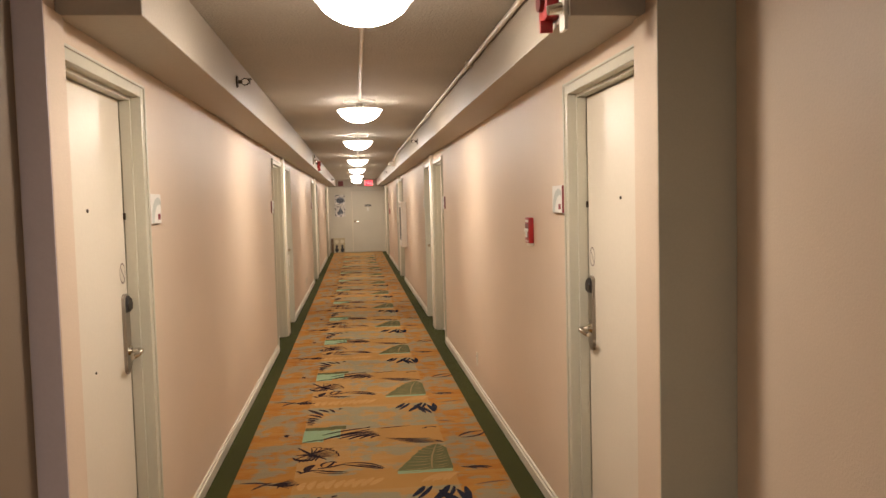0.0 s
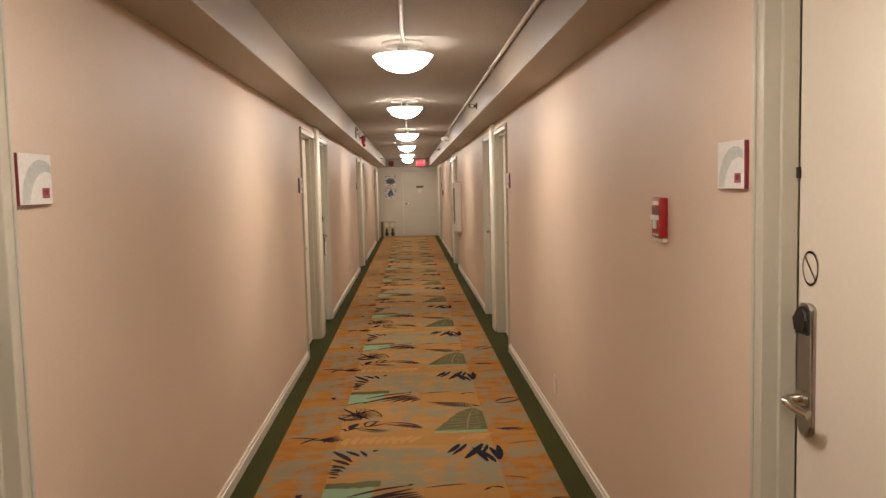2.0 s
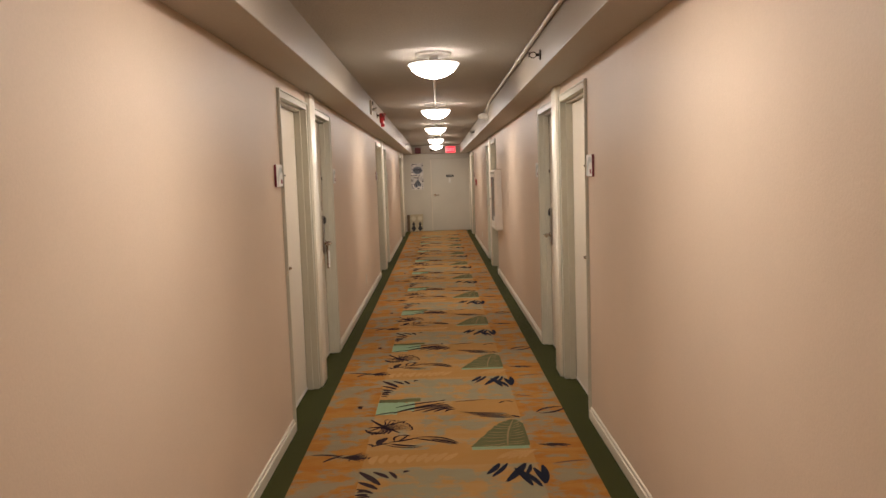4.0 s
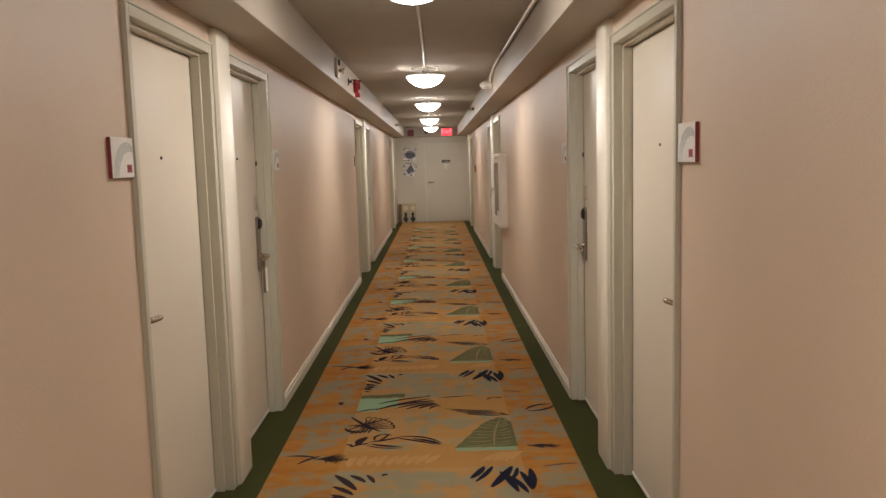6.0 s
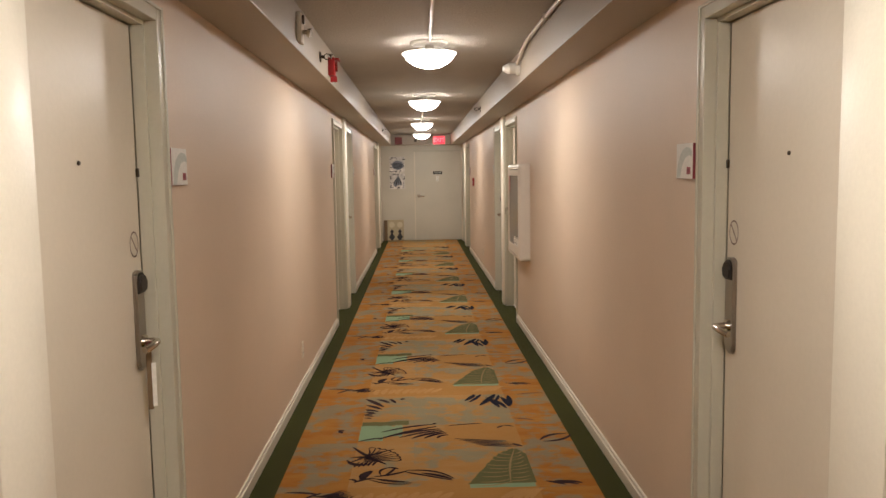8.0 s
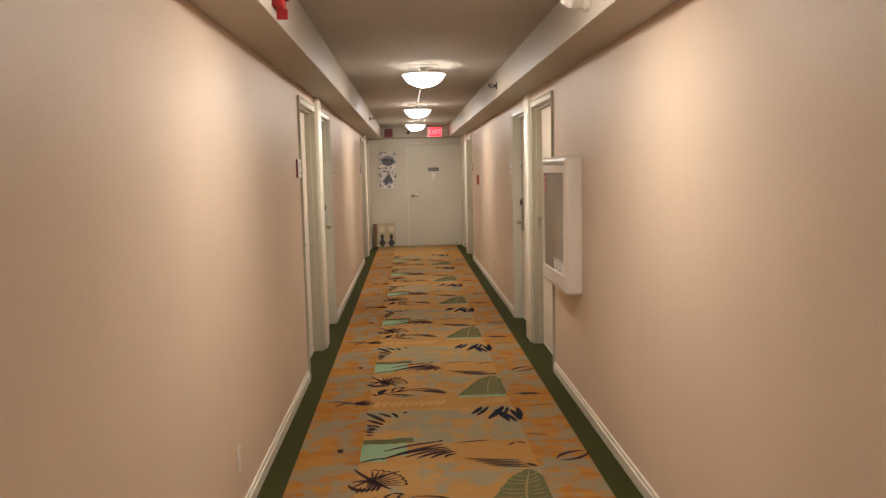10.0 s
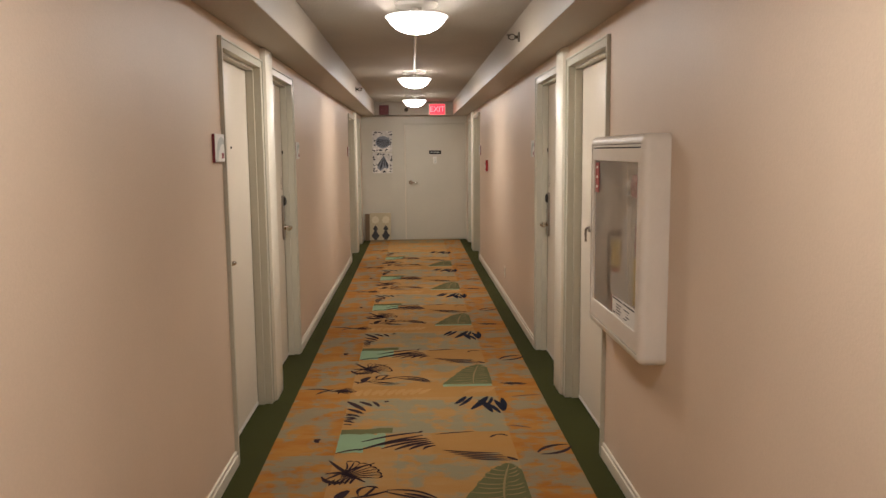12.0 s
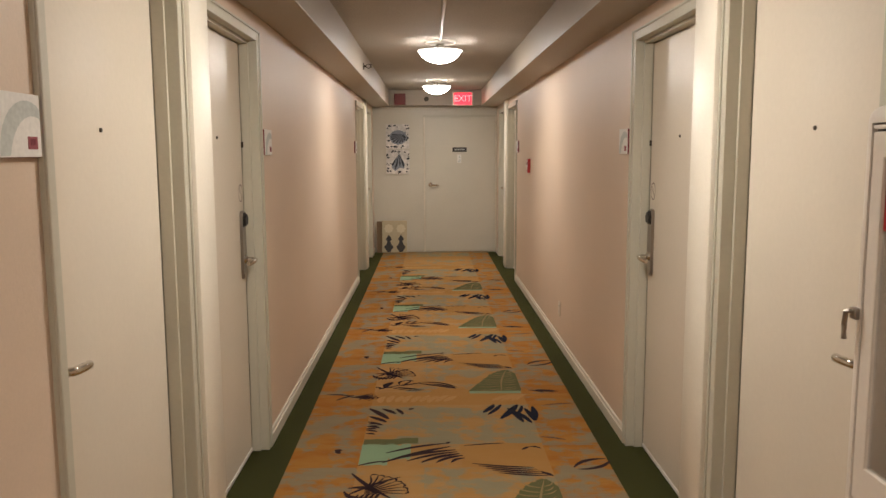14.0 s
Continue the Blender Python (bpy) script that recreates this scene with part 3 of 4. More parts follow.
# ---- wall plates ----
def room_sign(m, label="white room sign with a grey-green swoosh and red number patch"):
    t = thing("room_sign", m, label, "room sign", "room signs")
    part("panel", box((-0.086, -0.0140, -0.064), (0.086, -0.0085, 0.064), 0.001), M_PAPER, t)
    part("backing", box((-0.087, -0.0125, -0.065), (0.087, 0, 0.063), 0.001), M_MAROON, t, "maroon edge")
    bm = bmesh.new()
    n = 14
    ring = []
    for i in range(n + 1):
        a = math.pi * (1.06 - 0.80 * i / n)
        wdt = 0.016 + 0.030 * math.sin(math.pi * min(1.0, 0.25 + i / n * 0.75))
        cx, cz = 0.030, -0.056
        ring.append([(min(0.083, cx + q * 0.106 * math.cos(a) * 1.02), max(-0.061, cz + q * 0.106 * math.sin(a))) for q in (1.0, 1.0 - wdt * 9)])
    for p, q in zip(ring, ring[1:]):
        bm.faces.new([bm.verts.new((x, -0.0145, z)) for x, z in (p[0], q[0], q[1], p[1])])
    bmesh.ops.remove_doubles(bm, verts=bm.verts[:], dist=1e-5)
    part("swoosh", bm, M_GREY, t, "grey-green printed swoosh")
    bm = box((0.030, -0.0152, -0.048), (0.068, -0.0139, -0.022))
    part("number_patch", bm, mat("red_print", (0.30, 0.05, 0.06), 0.5), t, "small dull red number patch")
    bm = bmesh.new()
    for i in range(3):
        add_box(bm, (0.0395 + i * 0.0075, -0.0160, -0.040), (0.0445 + i * 0.0075, -0.0151, -0.027))
    part("number", bm, M_MAROON, t)
    return t


rs = room_sign(on_left(3.973, 1.568))
for m in (on_right(4.053, 1.566), on_left(8.845, 1.562), on_right(8.895, 1.562), on_left(11.255, 1.560), on_right(11.320, 1.554),
          on_left(16.225, 1.560), on_left(18.665, 1.553), on_right(18.665, 1.551), on_left(23.50, 1.553), on_right(23.54, 1.553)):
    copy_thing(rs, m)


def pull_station(m):
    t = thing("fire_pull_station", m, "red fire alarm pull station with a white T handle", "pull station", "pull stations")
    part("housing", box((-0.049, -0.028, -0.070), (0.049, 0, 0.070), 0.005), M_RED, t, "red enamelled housing", True)
    part("recess", box((-0.040, -0.0295, 0.008), (0.040, -0.0275, 0.036)), M_DARKRED, t, "dark recess")
    part("handle", add_box(box((-0.036, -0.038, -0.008), (0.036, -0.0285, 0.010), 0.002), (-0.013, -0.036, -0.038), (0.013, -0.0285, -0.008), 0.002), M_WHITE, t, "white T-shaped handle")
    part("lettering", box((-0.034, -0.0295, 0.044), (0.034, -0.0278, 0.058)), M_WHITE, t, "pale lettering bar")
    part("lettering", box((-0.030, -0.0295, -0.062), (0.030, -0.0278, -0.056)), M_WHITE, t)
    part("conduit_box", box((-0.045, -0.020, -0.085), (0.045, 0, -0.0705), 0.002), M_TRIM, t)
    return t


pu = pull_station(on_right(4.655, 1.400))
copy_thing(pu, on_right(22.50, 1.356))


def outlet(m):
    t = thing("wall_outlet", m, "cream double socket outlet low on the wall", "outlet", "wall outlets")
    part("cover_plate", box((-0.035, -0.006, -0.057), (0.035, 0, 0.057), 0.002), M_TRIM, t)
    for z in (-0.020, 0.020):
        bm = bmesh.new()
        add_plate(bm, oval(0, z, 0.016, 0.014, 16), -0.0085, -0.0062)
        sk = part("socket", bm, M_WHITE, t)
        part("slots", add_box(box((-0.007, -0.0092, z - 0.002), (-0.005, -0.0084, z + 0.007)), (0.005, -0.0092, z - 0.002), (0.007, -0.0084, z + 0.007)), M_INK, sk)
    return t


ou = outlet(on_right(6.76, 0.268))
copy_thing(ou, on_left(13.98, 0.285))
copy_thing(ou, on_right(20.60, 0.285))

tag = thing("door_hanger", pose(-(WALL + 0.036), 11.01, 0.980, 0, 0, 30), "narrow dark brown and white hanger on a door lever", "door hanger")
part("loop", add_pipe(bmesh.new(), [(0.012 * math.cos(a), -0.004, 0.012 * math.sin(a)) for a in [2 * math.pi * i / 10 for i in range(10)]], 0.002, 6), M_MAROON, tag)
part("strip", box((-0.016, -0.006, -0.215), (0.002, -0.003, -0.010), 0.001), M_BROWN, tag, "dark brown card strip")
part("slip", box((-0.001, -0.0085, -0.205), (0.013, -0.0065, -0.060), 0.0005), M_PAPER, tag, "white paper slip")


def screw(m):
    t = thing("screw_head", m, "small dark screw head in a painted door", "screw", "door screws")
    part("head", rod((0, 0, 0), (0, -0.004, 0), 0.006, 0.004, 12), M_DARK, t)
    part("slot", box((-0.004, -0.0046, -0.0008), (0.004, -0.0040, 0.0008)), M_BLACK, t)
    return t


sc_ = screw(on_left(3.36, 0.978, WALL + 0.074))
copy_thing(sc_, on_right(16.54, 0.985, WALL + 0.074))

# ---- fire hose cabinet on the right wall ----
cab = thing("fire_hose_cabinet", on_right(15.836, 1.158), "white steel fire cabinet with hose and extinguisher behind a window", "fire cabinet")
CW, CH, CD = 0.432, 0.437, 0.098
bm = bmesh.new()
def ring_(d, y, rad=0.034):
    """A rounded rectangle of the cabinet's outline, drawn in by d."""
    q = max(rad - d, 0.004)
    pts = []
    for k in range(4):
        sx, sz = ((1, 1), (-1, 1), (-1, -1), (1, -1))[k]
        for i in range(7):
            a = math.pi / 2 * (k + i / 6)
            pts.append(bm.verts.new((sx * (CW - d - q) + q * math.cos(a), y, sz * (CH - d - q) + q * math.sin(a))))
    return pts
rings = [ring_(0, -0.001)] + [ring_(0.030 * (1 - math.cos(a)), -CD + 0.024 - 0.030 * math.sin(a)) for a in [math.pi / 2 * i / 6 for i in range(7)]]
rings += [ring_(0.0362, -CD - 0.006), ring_(0.0362, -CD - 0.004), ring_(0.0362, -0.008)]
for a, b in zip(rings, rings[1:]):
    for i in range(28):
        bm.faces.new((a[i], a[(i + 1) % 28], b[(i + 1) % 28], b[i]))
bm.faces.new(rings[-1])
bmesh.ops.recalc_face_normals(bm, faces=bm.faces[:])
part("body", bm, M_CAB, cab, "white enamelled steel box with rounded edges", True)
bm = bmesh.new()
GX, GT, GB = 0.352, 0.330, -0.318
DX, DT, DB = CW - 0.038, 0.383, -0.3965
loops = []
for x_, zt, zb, y_ in ((DX, DT, DB, -CD + 0.012), (DX, DT, DB, -CD - 0.001), (DX - 0.002, DT - 0.002, DB + 0.002, -CD - 0.003), (GX + 0.002, GT + 0.002, GB - 0.002, -CD - 0.003),
                       (GX, GT, GB, -CD - 0.001), (GX, GT, GB, -CD + 0.012)):
    loops.append([bm.verts.new((sx * x_, y_, z_)) for sx, z_ in ((1, zt), (-1, zt), (-1, zb), (1, zb))])
for k in range(6):
    for i in range(4):
        p_, q_ = loops[k], loops[(k + 1) % 6]
        bm.faces.new((p_[i], p_[(i + 1) % 4], q_[(i + 1) % 4], q_[i]))
cd = part("cabinet_door", bm, M_CAB, cab, "white steel door frame")
part("top_rail", box((-CW + 0.039, -CD - 0.004, 0.388), (CW - 0.039, -CD + 0.012, 0.3965), 0.002), M_CAB, cab)
part("shadow_gap", box((-CW + 0.04, -CD + 0.004, 0.3825), (CW - 0.04, -CD + 0.010, 0.3885)), M_INK, cab)
pn = part("pane", box((-GX - 0.004, -CD + 0.004, GB - 0.004), (GX + 0.004, -CD + 0.007, GT + 0.004)), M_GLASS, cd, "clear window pane")
pn.visible_shadow = False
lt = box((-CW + 0.010, -CD - 0.016, -0.010), (-CW + 0.034, -CD - 0.004, 0.016), 0.003)
add_pipe(lt, [(-CW + 0.022, -CD - 0.012, 0.008), (-CW + 0.021, -CD - 0.022, 0.008), (-CW + 0.014, -CD - 0.025, 0.006), (-CW + 0.010, -CD - 0.025, -0.025), (-CW + 0.010, -CD - 0.024, -0.055)], 0.006, 8)
part("latch_handle", lt, M_STEEL, cd, "bent nickel latch handle", True)
for i in range(9):
    part("hinge_knuckle", rod((CW - 0.030, -CD - 0.004, -0.33 + i * 0.082), (CW - 0.030, -CD - 0.004, -0.30 + i * 0.082), 0.004, seg=8), M_CAB, cd)
st = part("warning_sticker", box((-GX + 0.006, -CD + 0.0015, 0.185), (-GX + 0.070, -CD + 0.0035, 0.320)), M_RED, cab, "red warning sticker")
for i in range(3):
    bm = box((-GX + 0.020, -CD + 0.0005, 0.206 + 0.044 * i), (-GX + 0.054, -CD + 0.0013, 0.217 + 0.044 * i))
    part("sticker_print", bm, M_PAPER, st)
lb = part("instruction_label", box((0.000, -CD + 0.0015, GB + 0.002), (GX - 0.006, -CD + 0.0035, GB + 0.082)), M_PAPER, cab, "white instruction label with dark print")
bm = bmesh.new()
add_box(bm, (0.010, -CD + 0.0005, GB + 0.070), (0.150, -CD + 0.0013, GB + 0.076))
add_box(bm, (0.165, -CD + 0.0005, GB + 0.070), (GX - 0.02, -CD + 0.0013, GB + 0.076))
add_box(bm, (0.014, -CD + 0.0005, GB + 0.012), (0.050, -CD + 0.0013, GB + 0.018))
for i in range(4):
    add_box(bm, (0.066, -CD + 0.0005, GB + 0.016 + i * 0.012), (0.125 + 0.02 * (i % 2), -CD + 0.0013, GB + 0.020 + i * 0.012))
    add_box(bm, (0.18 + 0.03 * (i % 3), -CD + 0.0005, GB + 0.014 + i * 0.012), (0.23 + 0.03 * (i % 2), -CD + 0.0013, GB + 0.018 + i * 0.012))
part("label_print", bm, M_INK, lb)

# extinguisher inside the cabinet
ex = thing("fire_extinguisher", on_right(15.955, 0.758, WALL - 0.042) @ Matrix.Diagonal((1.1, 0.62, 1, 1)), "red fire extinguisher with black hose and yellow tag", "extinguisher")
part("cylinder", lathe([(0, 0.0), (0.044, 0.0), (0.048, 0.008), (0.048, 0.29), (0.044, 0.325), (0.030, 0.355), (0.018, 0.37), (0.018, 0.385), (0, 0.385)], 28), M_CRIMSON, ex, "red enamelled cylinder", True)
part("label_band", lathe([(0.0486, 0.150), (0.0488, 0.153), (0.0488, 0.245), (0.0486, 0.248)], 28), M_PAPER, ex, "white printed label", True)
bm = rod((0, 0, 0.385), (0, 0, 0.42), 0.016, seg=12)
add_box(bm, (-0.012, -0.012, 0.418), (0.085, 0.012, 0.428), 0.003)
add_box(bm, (-0.012, -0.010, 0.440), (0.080, 0.010, 0.448), 0.003)
part("valve_lever", bm, M_STEEL, ex, "nickel carrying handle and lever", True)
part("hose", add_pipe(bmesh.new(), [(-0.012, -0.010, 0.405), (-0.020, -0.034, 0.422), (-0.036, -0.046, 0.404), (-0.046, -0.052, 0.345), (-0.046, -0.052, 0.250), (-0.036, -0.052, 0.170), (-0.018, -0.054, 0.125)], 0.011), M_BLACK, ex, "black rubber hose", True)
def hang(bm):
    """Turns a tag half towards the cabinet's hinge and lays it on the cylinder."""
    bmesh.ops.rotate(bm, verts=bm.verts[:], cent=(0, 0, 0), matrix=Matrix.Rotation(radians(45), 3, "Z"))
    bmesh.ops.translate(bm, verts=bm.verts[:], vec=(0.040, -0.040, 0))
    return bm
tg = part("tag", hang(box((-0.032, -0.001, 0.270), (0.032, 0.001, 0.385), 0.0004)), M_YELLOW, ex, "yellow inspection tag")
for x_, z_ in ((-0.018, 0.300), (0.008, 0.312)):
    part("tag_print", hang(box((x_, -0.0018, z_), (x_ + 0.014, -0.0011, z_ + 0.013))), M_BROWN, tg)

# folded hose on its rack, with valve
hz = thing("fire_hose", on_right(15.755, 0.79, WALL - 0.042) @ Matrix.Diagonal((1.15, 0.58, 1, 1)), "folded white linen fire hose hanging from a red valve rack", "fire hose")
bm = bmesh.new()
for i in range(1, 6):
    x0 = -0.110 + i * 0.043
    lean = -0.13 + 0.016 * i
    pts = [(x0 + 0.06, 0.52), (x0 + 0.1025, 0.52), (x0 + 0.1025 + (lean + 0.016), 0.02 + 0.02 * ((i + 1) % 3)), (x0 + 0.060 + lean, 0.02 + 0.02 * (i % 3))]
    add_plate(bm, pts, -0.045 + 0.004 * (i % 2), 0.040)
bmesh.ops.bevel(bm, geom=bm.edges[:], offset=0.0018, segments=2, affect="EDGES")
part("folds", bm, M_LINEN, hz, "folded white linen hose", True)
part("rack", box((-0.075, -0.052, 0.522), (0.190, 0.045, 0.556), 0.006), M_STEEL, hz, "nickel steel hose rack")
part("valve_wheel", add_rod(rod((0.10, -0.010, 0.600), (0.10, -0.045, 0.600), 0.048, seg=24), (0.10, -0.045, 0.60), (0.10, -0.056, 0.60), 0.018), M_CRIMSON, hz, "red valve wheel", True)
part("supply_pipe", add_pipe(bmesh.new(), [(0.10, 0.0, 0.60), (0.04, 0.0, 0.605), (-0.03, 0.0, 0.60), (-0.065, 0.0, 0.57), (-0.075, 0.0, 0.52)], 0.020, 12), M_LINEN, hz, "white hose end on the valve", True)
part("nozzle", add_pipe(bmesh.new(), [(0.20, -0.055, 0.46), (0.165, -0.058, 0.44), (0.155, -0.058, 0.38), (0.185, -0.058, 0.33)], 0.014), M_MAROON, hz, "maroon nozzle", True)
part("tag", box((0.135, -0.062, 0.130), (0.210, -0.0600, 0.320), 0.001), M_YELLOW, hz, "yellow inspection tag")

# ---- end wall: alarm, exit sign, pictures, leaning panel ----
ex2 = thing("exit_sign", pose(0.398, END - 0.249, 2.250), "lit red exit sign in a white housing on the beam", "exit sign")
part("housing", box((-0.150, -0.050, -0.098), (0.150, 0, 0.098), 0.006), M_WHITE, ex2)
fc = part("face", box((-0.125, -0.054, -0.085), (0.125, -0.0505, 0.085), 0.001), M_EXIT, ex2, "glowing red face")
fnt = bpy.data.curves.new("letters", "FONT")
fnt.body, fnt.size, fnt.extrude, fnt.align_x, fnt.align_y = "EXIT", 0.125, 0.0008, "CENTER", "CENTER"
tmp = bpy.data.objects.new("letters", fnt)
scene.collection.objects.link(tmp)
me = bpy.data.meshes.new_from_object(tmp.evaluated_get(bpy.context.evaluated_depsgraph_get()))
bpy.data.objects.remove(tmp)
me.materials.clear()
me.materials.append(M_EXITLET)
lt = new("letters", me)
lt.parent = fc
lt.matrix_basis = pose(0, -0.0555, 0, 90, 0, 0)

fb = thing("alarm_sounder", pose(-0.504, END - 0.249, 2.247), "square dark red alarm sounder on the beam", "fire alarm")
part("housing", box((-0.080, -0.045, -0.080), (0.080, 0, 0.080), 0.006), M_DARKRED, fb)
bm = bmesh.new()
for i in range(5):
    add_box(bm, (-0.055, -0.049, -0.050 + i * 0.022), (0.055, -0.0455, -0.040 + i * 0.022))
part("grille", bm, M_DARKRED, fb)


def canvas(m, kind, label):
    t = thing("canvas_picture", m, label, "picture", "pair of shell pictures")
    part("canvas", box((-0.172, -0.028, -0.178), (0.172, 0, 0.178), 0.002), M_CANVAS, t, "white stretched canvas")
    rnd = random.Random(7 + kind)
    if kind == 0:      # broad scallop
        bm = bmesh.new()
        add_plate(bm, oval(0.01, -0.015, 0.128, 0.105, 28), -0.0296, -0.0284)
        add_plate(bm, [(0.07, 0.03), (0.12, 0.075), (0.125, -0.05)], -0.0297, -0.0284)
        sh = part("shell", bm, M_PALEBLUE, t, "pale slate shell")
        bm = bmesh.new()
        for i in range(9):
            a = radians(150 + i * 26)
            x, z = 0.01 + 0.108 * math.cos(a), -0.02 + 0.080 * math.sin(a)
            dx, dz = x - 0.09, z - 0.03
            k = 0.009 / max(math.hypot(dx, dz), 1e-4)
            add_plate(bm, [(0.09, 0.03), (x - dz * k, z + dx * k), (x, z), (x + dz * k * 1.6, z - dx * k * 1.6)], -0.0306, -0.0298)
        part("ribs", bm, M_BLUE, sh)
    else:              # tall shell of drooping blades under a curled stem
        bm = bmesh.new()
        add_plate(bm, [(0.020, 0.130), (0.060, 0.050), (0.105, -0.040), (0.085, -0.100), (0.030, -0.085), (-0.040, -0.140), (-0.095, -0.075), (-0.045, -0.010), (-0.010, 0.060)], -0.0296, -0.0284)
        sh = part("shell", bm, M_PALEBLUE, t, "pale slate shell")
        for x, z, x2, z2, w in ((0.015, 0.110, -0.100, -0.070, 0.016), (0.020, 0.110, -0.050, -0.135, 0.020), (0.022, 0.110, 0.030, -0.090, 0.014), (0.026, 0.110, 0.095, -0.095, 0.020), (-0.120, -0.020, -0.050, -0.050, 0.014)):
            dx, dz = x2 - x, z2 - z
            k = w / math.hypot(dx, dz)
            mx, mz = x + dx * 0.68, z + dz * 0.68
            bm = bmesh.new()
            add_plate(bm, [(x, z), (mx - dz * k, mz + dx * k), (x2, z2), (mx + dz * k * 0.6, mz - dx * k * 0.6)], -0.0306, -0.0298)
            part("rib", bm, M_BLUE, sh)
        part("stem", add_pipe(bmesh.new(), [(0.018, -0.030, 0.110), (0.0, -0.030, 0.142), (-0.030, -0.030, 0.150), (-0.050, -0.030, 0.135)], 0.004, 6), M_BLUE, sh)
    bm = bmesh.new()
    for i in range(26):
        ex_, ez = rnd.choice(((rnd.uniform(-0.16, 0.16), rnd.choice((-1, 1)) * rnd.uniform(0.135, 0.165)), (rnd.choice((-1, 1)) * rnd.uniform(0.13, 0.16), rnd.uniform(-0.16, 0.16))))
        add_plate(bm, oval(ex_, ez, rnd.uniform(0.008, 0.022), rnd.uniform(0.007, 0.017), 8), -0.0292, -0.0284)
    tagged(part("spatter", bm, M_BLUE, t, "dark spots and border marks"), kind="stuff")
    return t


canvas(pose(-0.553, END, 1.724), 0, "pale canvas with a slate ink scallop shell")
canvas(pose(-0.553, END, 1.352), 1, "pale canvas with a slate ink shell of drooping blades")

bd = thing("leaning_panel", pose(-0.61, END - 0.13, 0.012, -9, 0, 0), "ivory panel with ornaments leaning against the end wall", "panel")
part("board", box((-0.185, -0.022, 0), (0.185, 0, 0.475), 0.003), M_BOARD, bd, "ivory board")
part("edge", box((-0.187, -0.020, 0.001), (-0.1852, -0.001, 0.474)), M_BROWN, bd)
for i, x in enumerate((-0.085, 0.095)):
    bm = bmesh.new()
    add_plate(bm, [(x + r * math.cos(a), 0.355 + r * math.sin(a)) for k in range(24) for a, r in ((2 * math.pi * k / 24, 0.064 + 0.008 * math.cos(8 * math.pi * k / 12)),)], -0.0238, -0.0222)
    part("medallion", bm, M_IVORY, bd, "pale ivory medallion")
    bm = bmesh.new()
    half = [(0.020 + 0.028 * math.sin(math.pi * k / 9) ** 2 * (1.25 if k < 6 else 0.8), 0.005 + 0.145 * k / 9) for k in range(10)]
    half += [(0.014, 0.155), (0.034, 0.175), (0.030, 0.195), (0.012, 0.225), (0.002, 0.240)]
    add_plate(bm, [(x + 1.22 * w_, 1.08 * z) for w_, z in half] + [(x - 1.22 * w_, 1.08 * z) for w_, z in reversed(half)], -0.0240, -0.0222)
    part("ornament", bm, M_INK, bd, "black finial ornament")
bd2 = thing("wooden_board", pose(-0.81, END - 0.10, 0.001, -8, 0, 0), "narrow brown board leaning in the corner", "board")
part("plank", box((-0.065, -0.018, 0.002), (0.065, 0, 0.455), 0.003), M_BROWN, bd2)
part("cap", box((-0.067, -0.020, 0.4555), (0.067, 0.002, 0.470), 0.002), M_BROWN, bd2)


# ---- carpet motifs: flat dyed shapes, one mesh a motif, repeated every 1.8 m ----
def stroke(bm, x0, y0, x1, y1, w, bend=0.0, z=0.0, hollow=False, n=8):
    """A leaf-shaped brush stroke from one point to another, w wide at the middle."""
    d = Vector((x1 - x0, y1 - y0))
    nrm = Vector((-d.y, d.x)).normalized()
    mid, side = [], []
    for i in range(n + 1):
        s = i / n
        c = Vector((x0, y0)) + d * s + nrm * bend * math.sin(math.pi * s)
        mid.append(c)
        side.append(nrm * (w * 0.62) * (math.sin(math.pi * min(max(s, 0.03), 0.97)) ** 0.5))
    if hollow:
        for k in (-1, 1):
            for i in range(n):
                bm.faces.new([bm.verts.new((*v, z)) for v in (mid[i] + k * side[i], mid[i + 1] + k * side[i + 1], mid[i + 1] + k * side[i + 1] * 0.55, mid[i] + k * side[i] * 0.55)])
        return bm
    a = [bm.verts.new((*(m + s), z)) for m, s in zip(mid, side)]
    b = [bm.verts.new((*(m - s), z)) for m, s in zip(mid, side)]
    for i in range(n):
        bm.faces.new((a[i], a[i + 1], b[i + 1], b[i]))
    return bm


def quad(bm, x0, y0, x1, y1, z=0.0, ragged=0.0, seed=1):
    """A rectangle whose edges waver."""
    r = random.Random(seed)
    n = 8
    top = [(x0 + (x1 - x0) * i / n, y1 + r.uniform(-ragged, ragged)) for i in range(n + 1)]
    bot = [(x0 + (x1 - x0) * i / n, y0 + r.uniform(-ragged, ragged)) for i in range(n + 1)]
    for i in range(n):
        bm.faces.new([bm.verts.new((*p, z)) for p in (bot[i], bot[i + 1], top[i + 1], top[i])])
    return bm


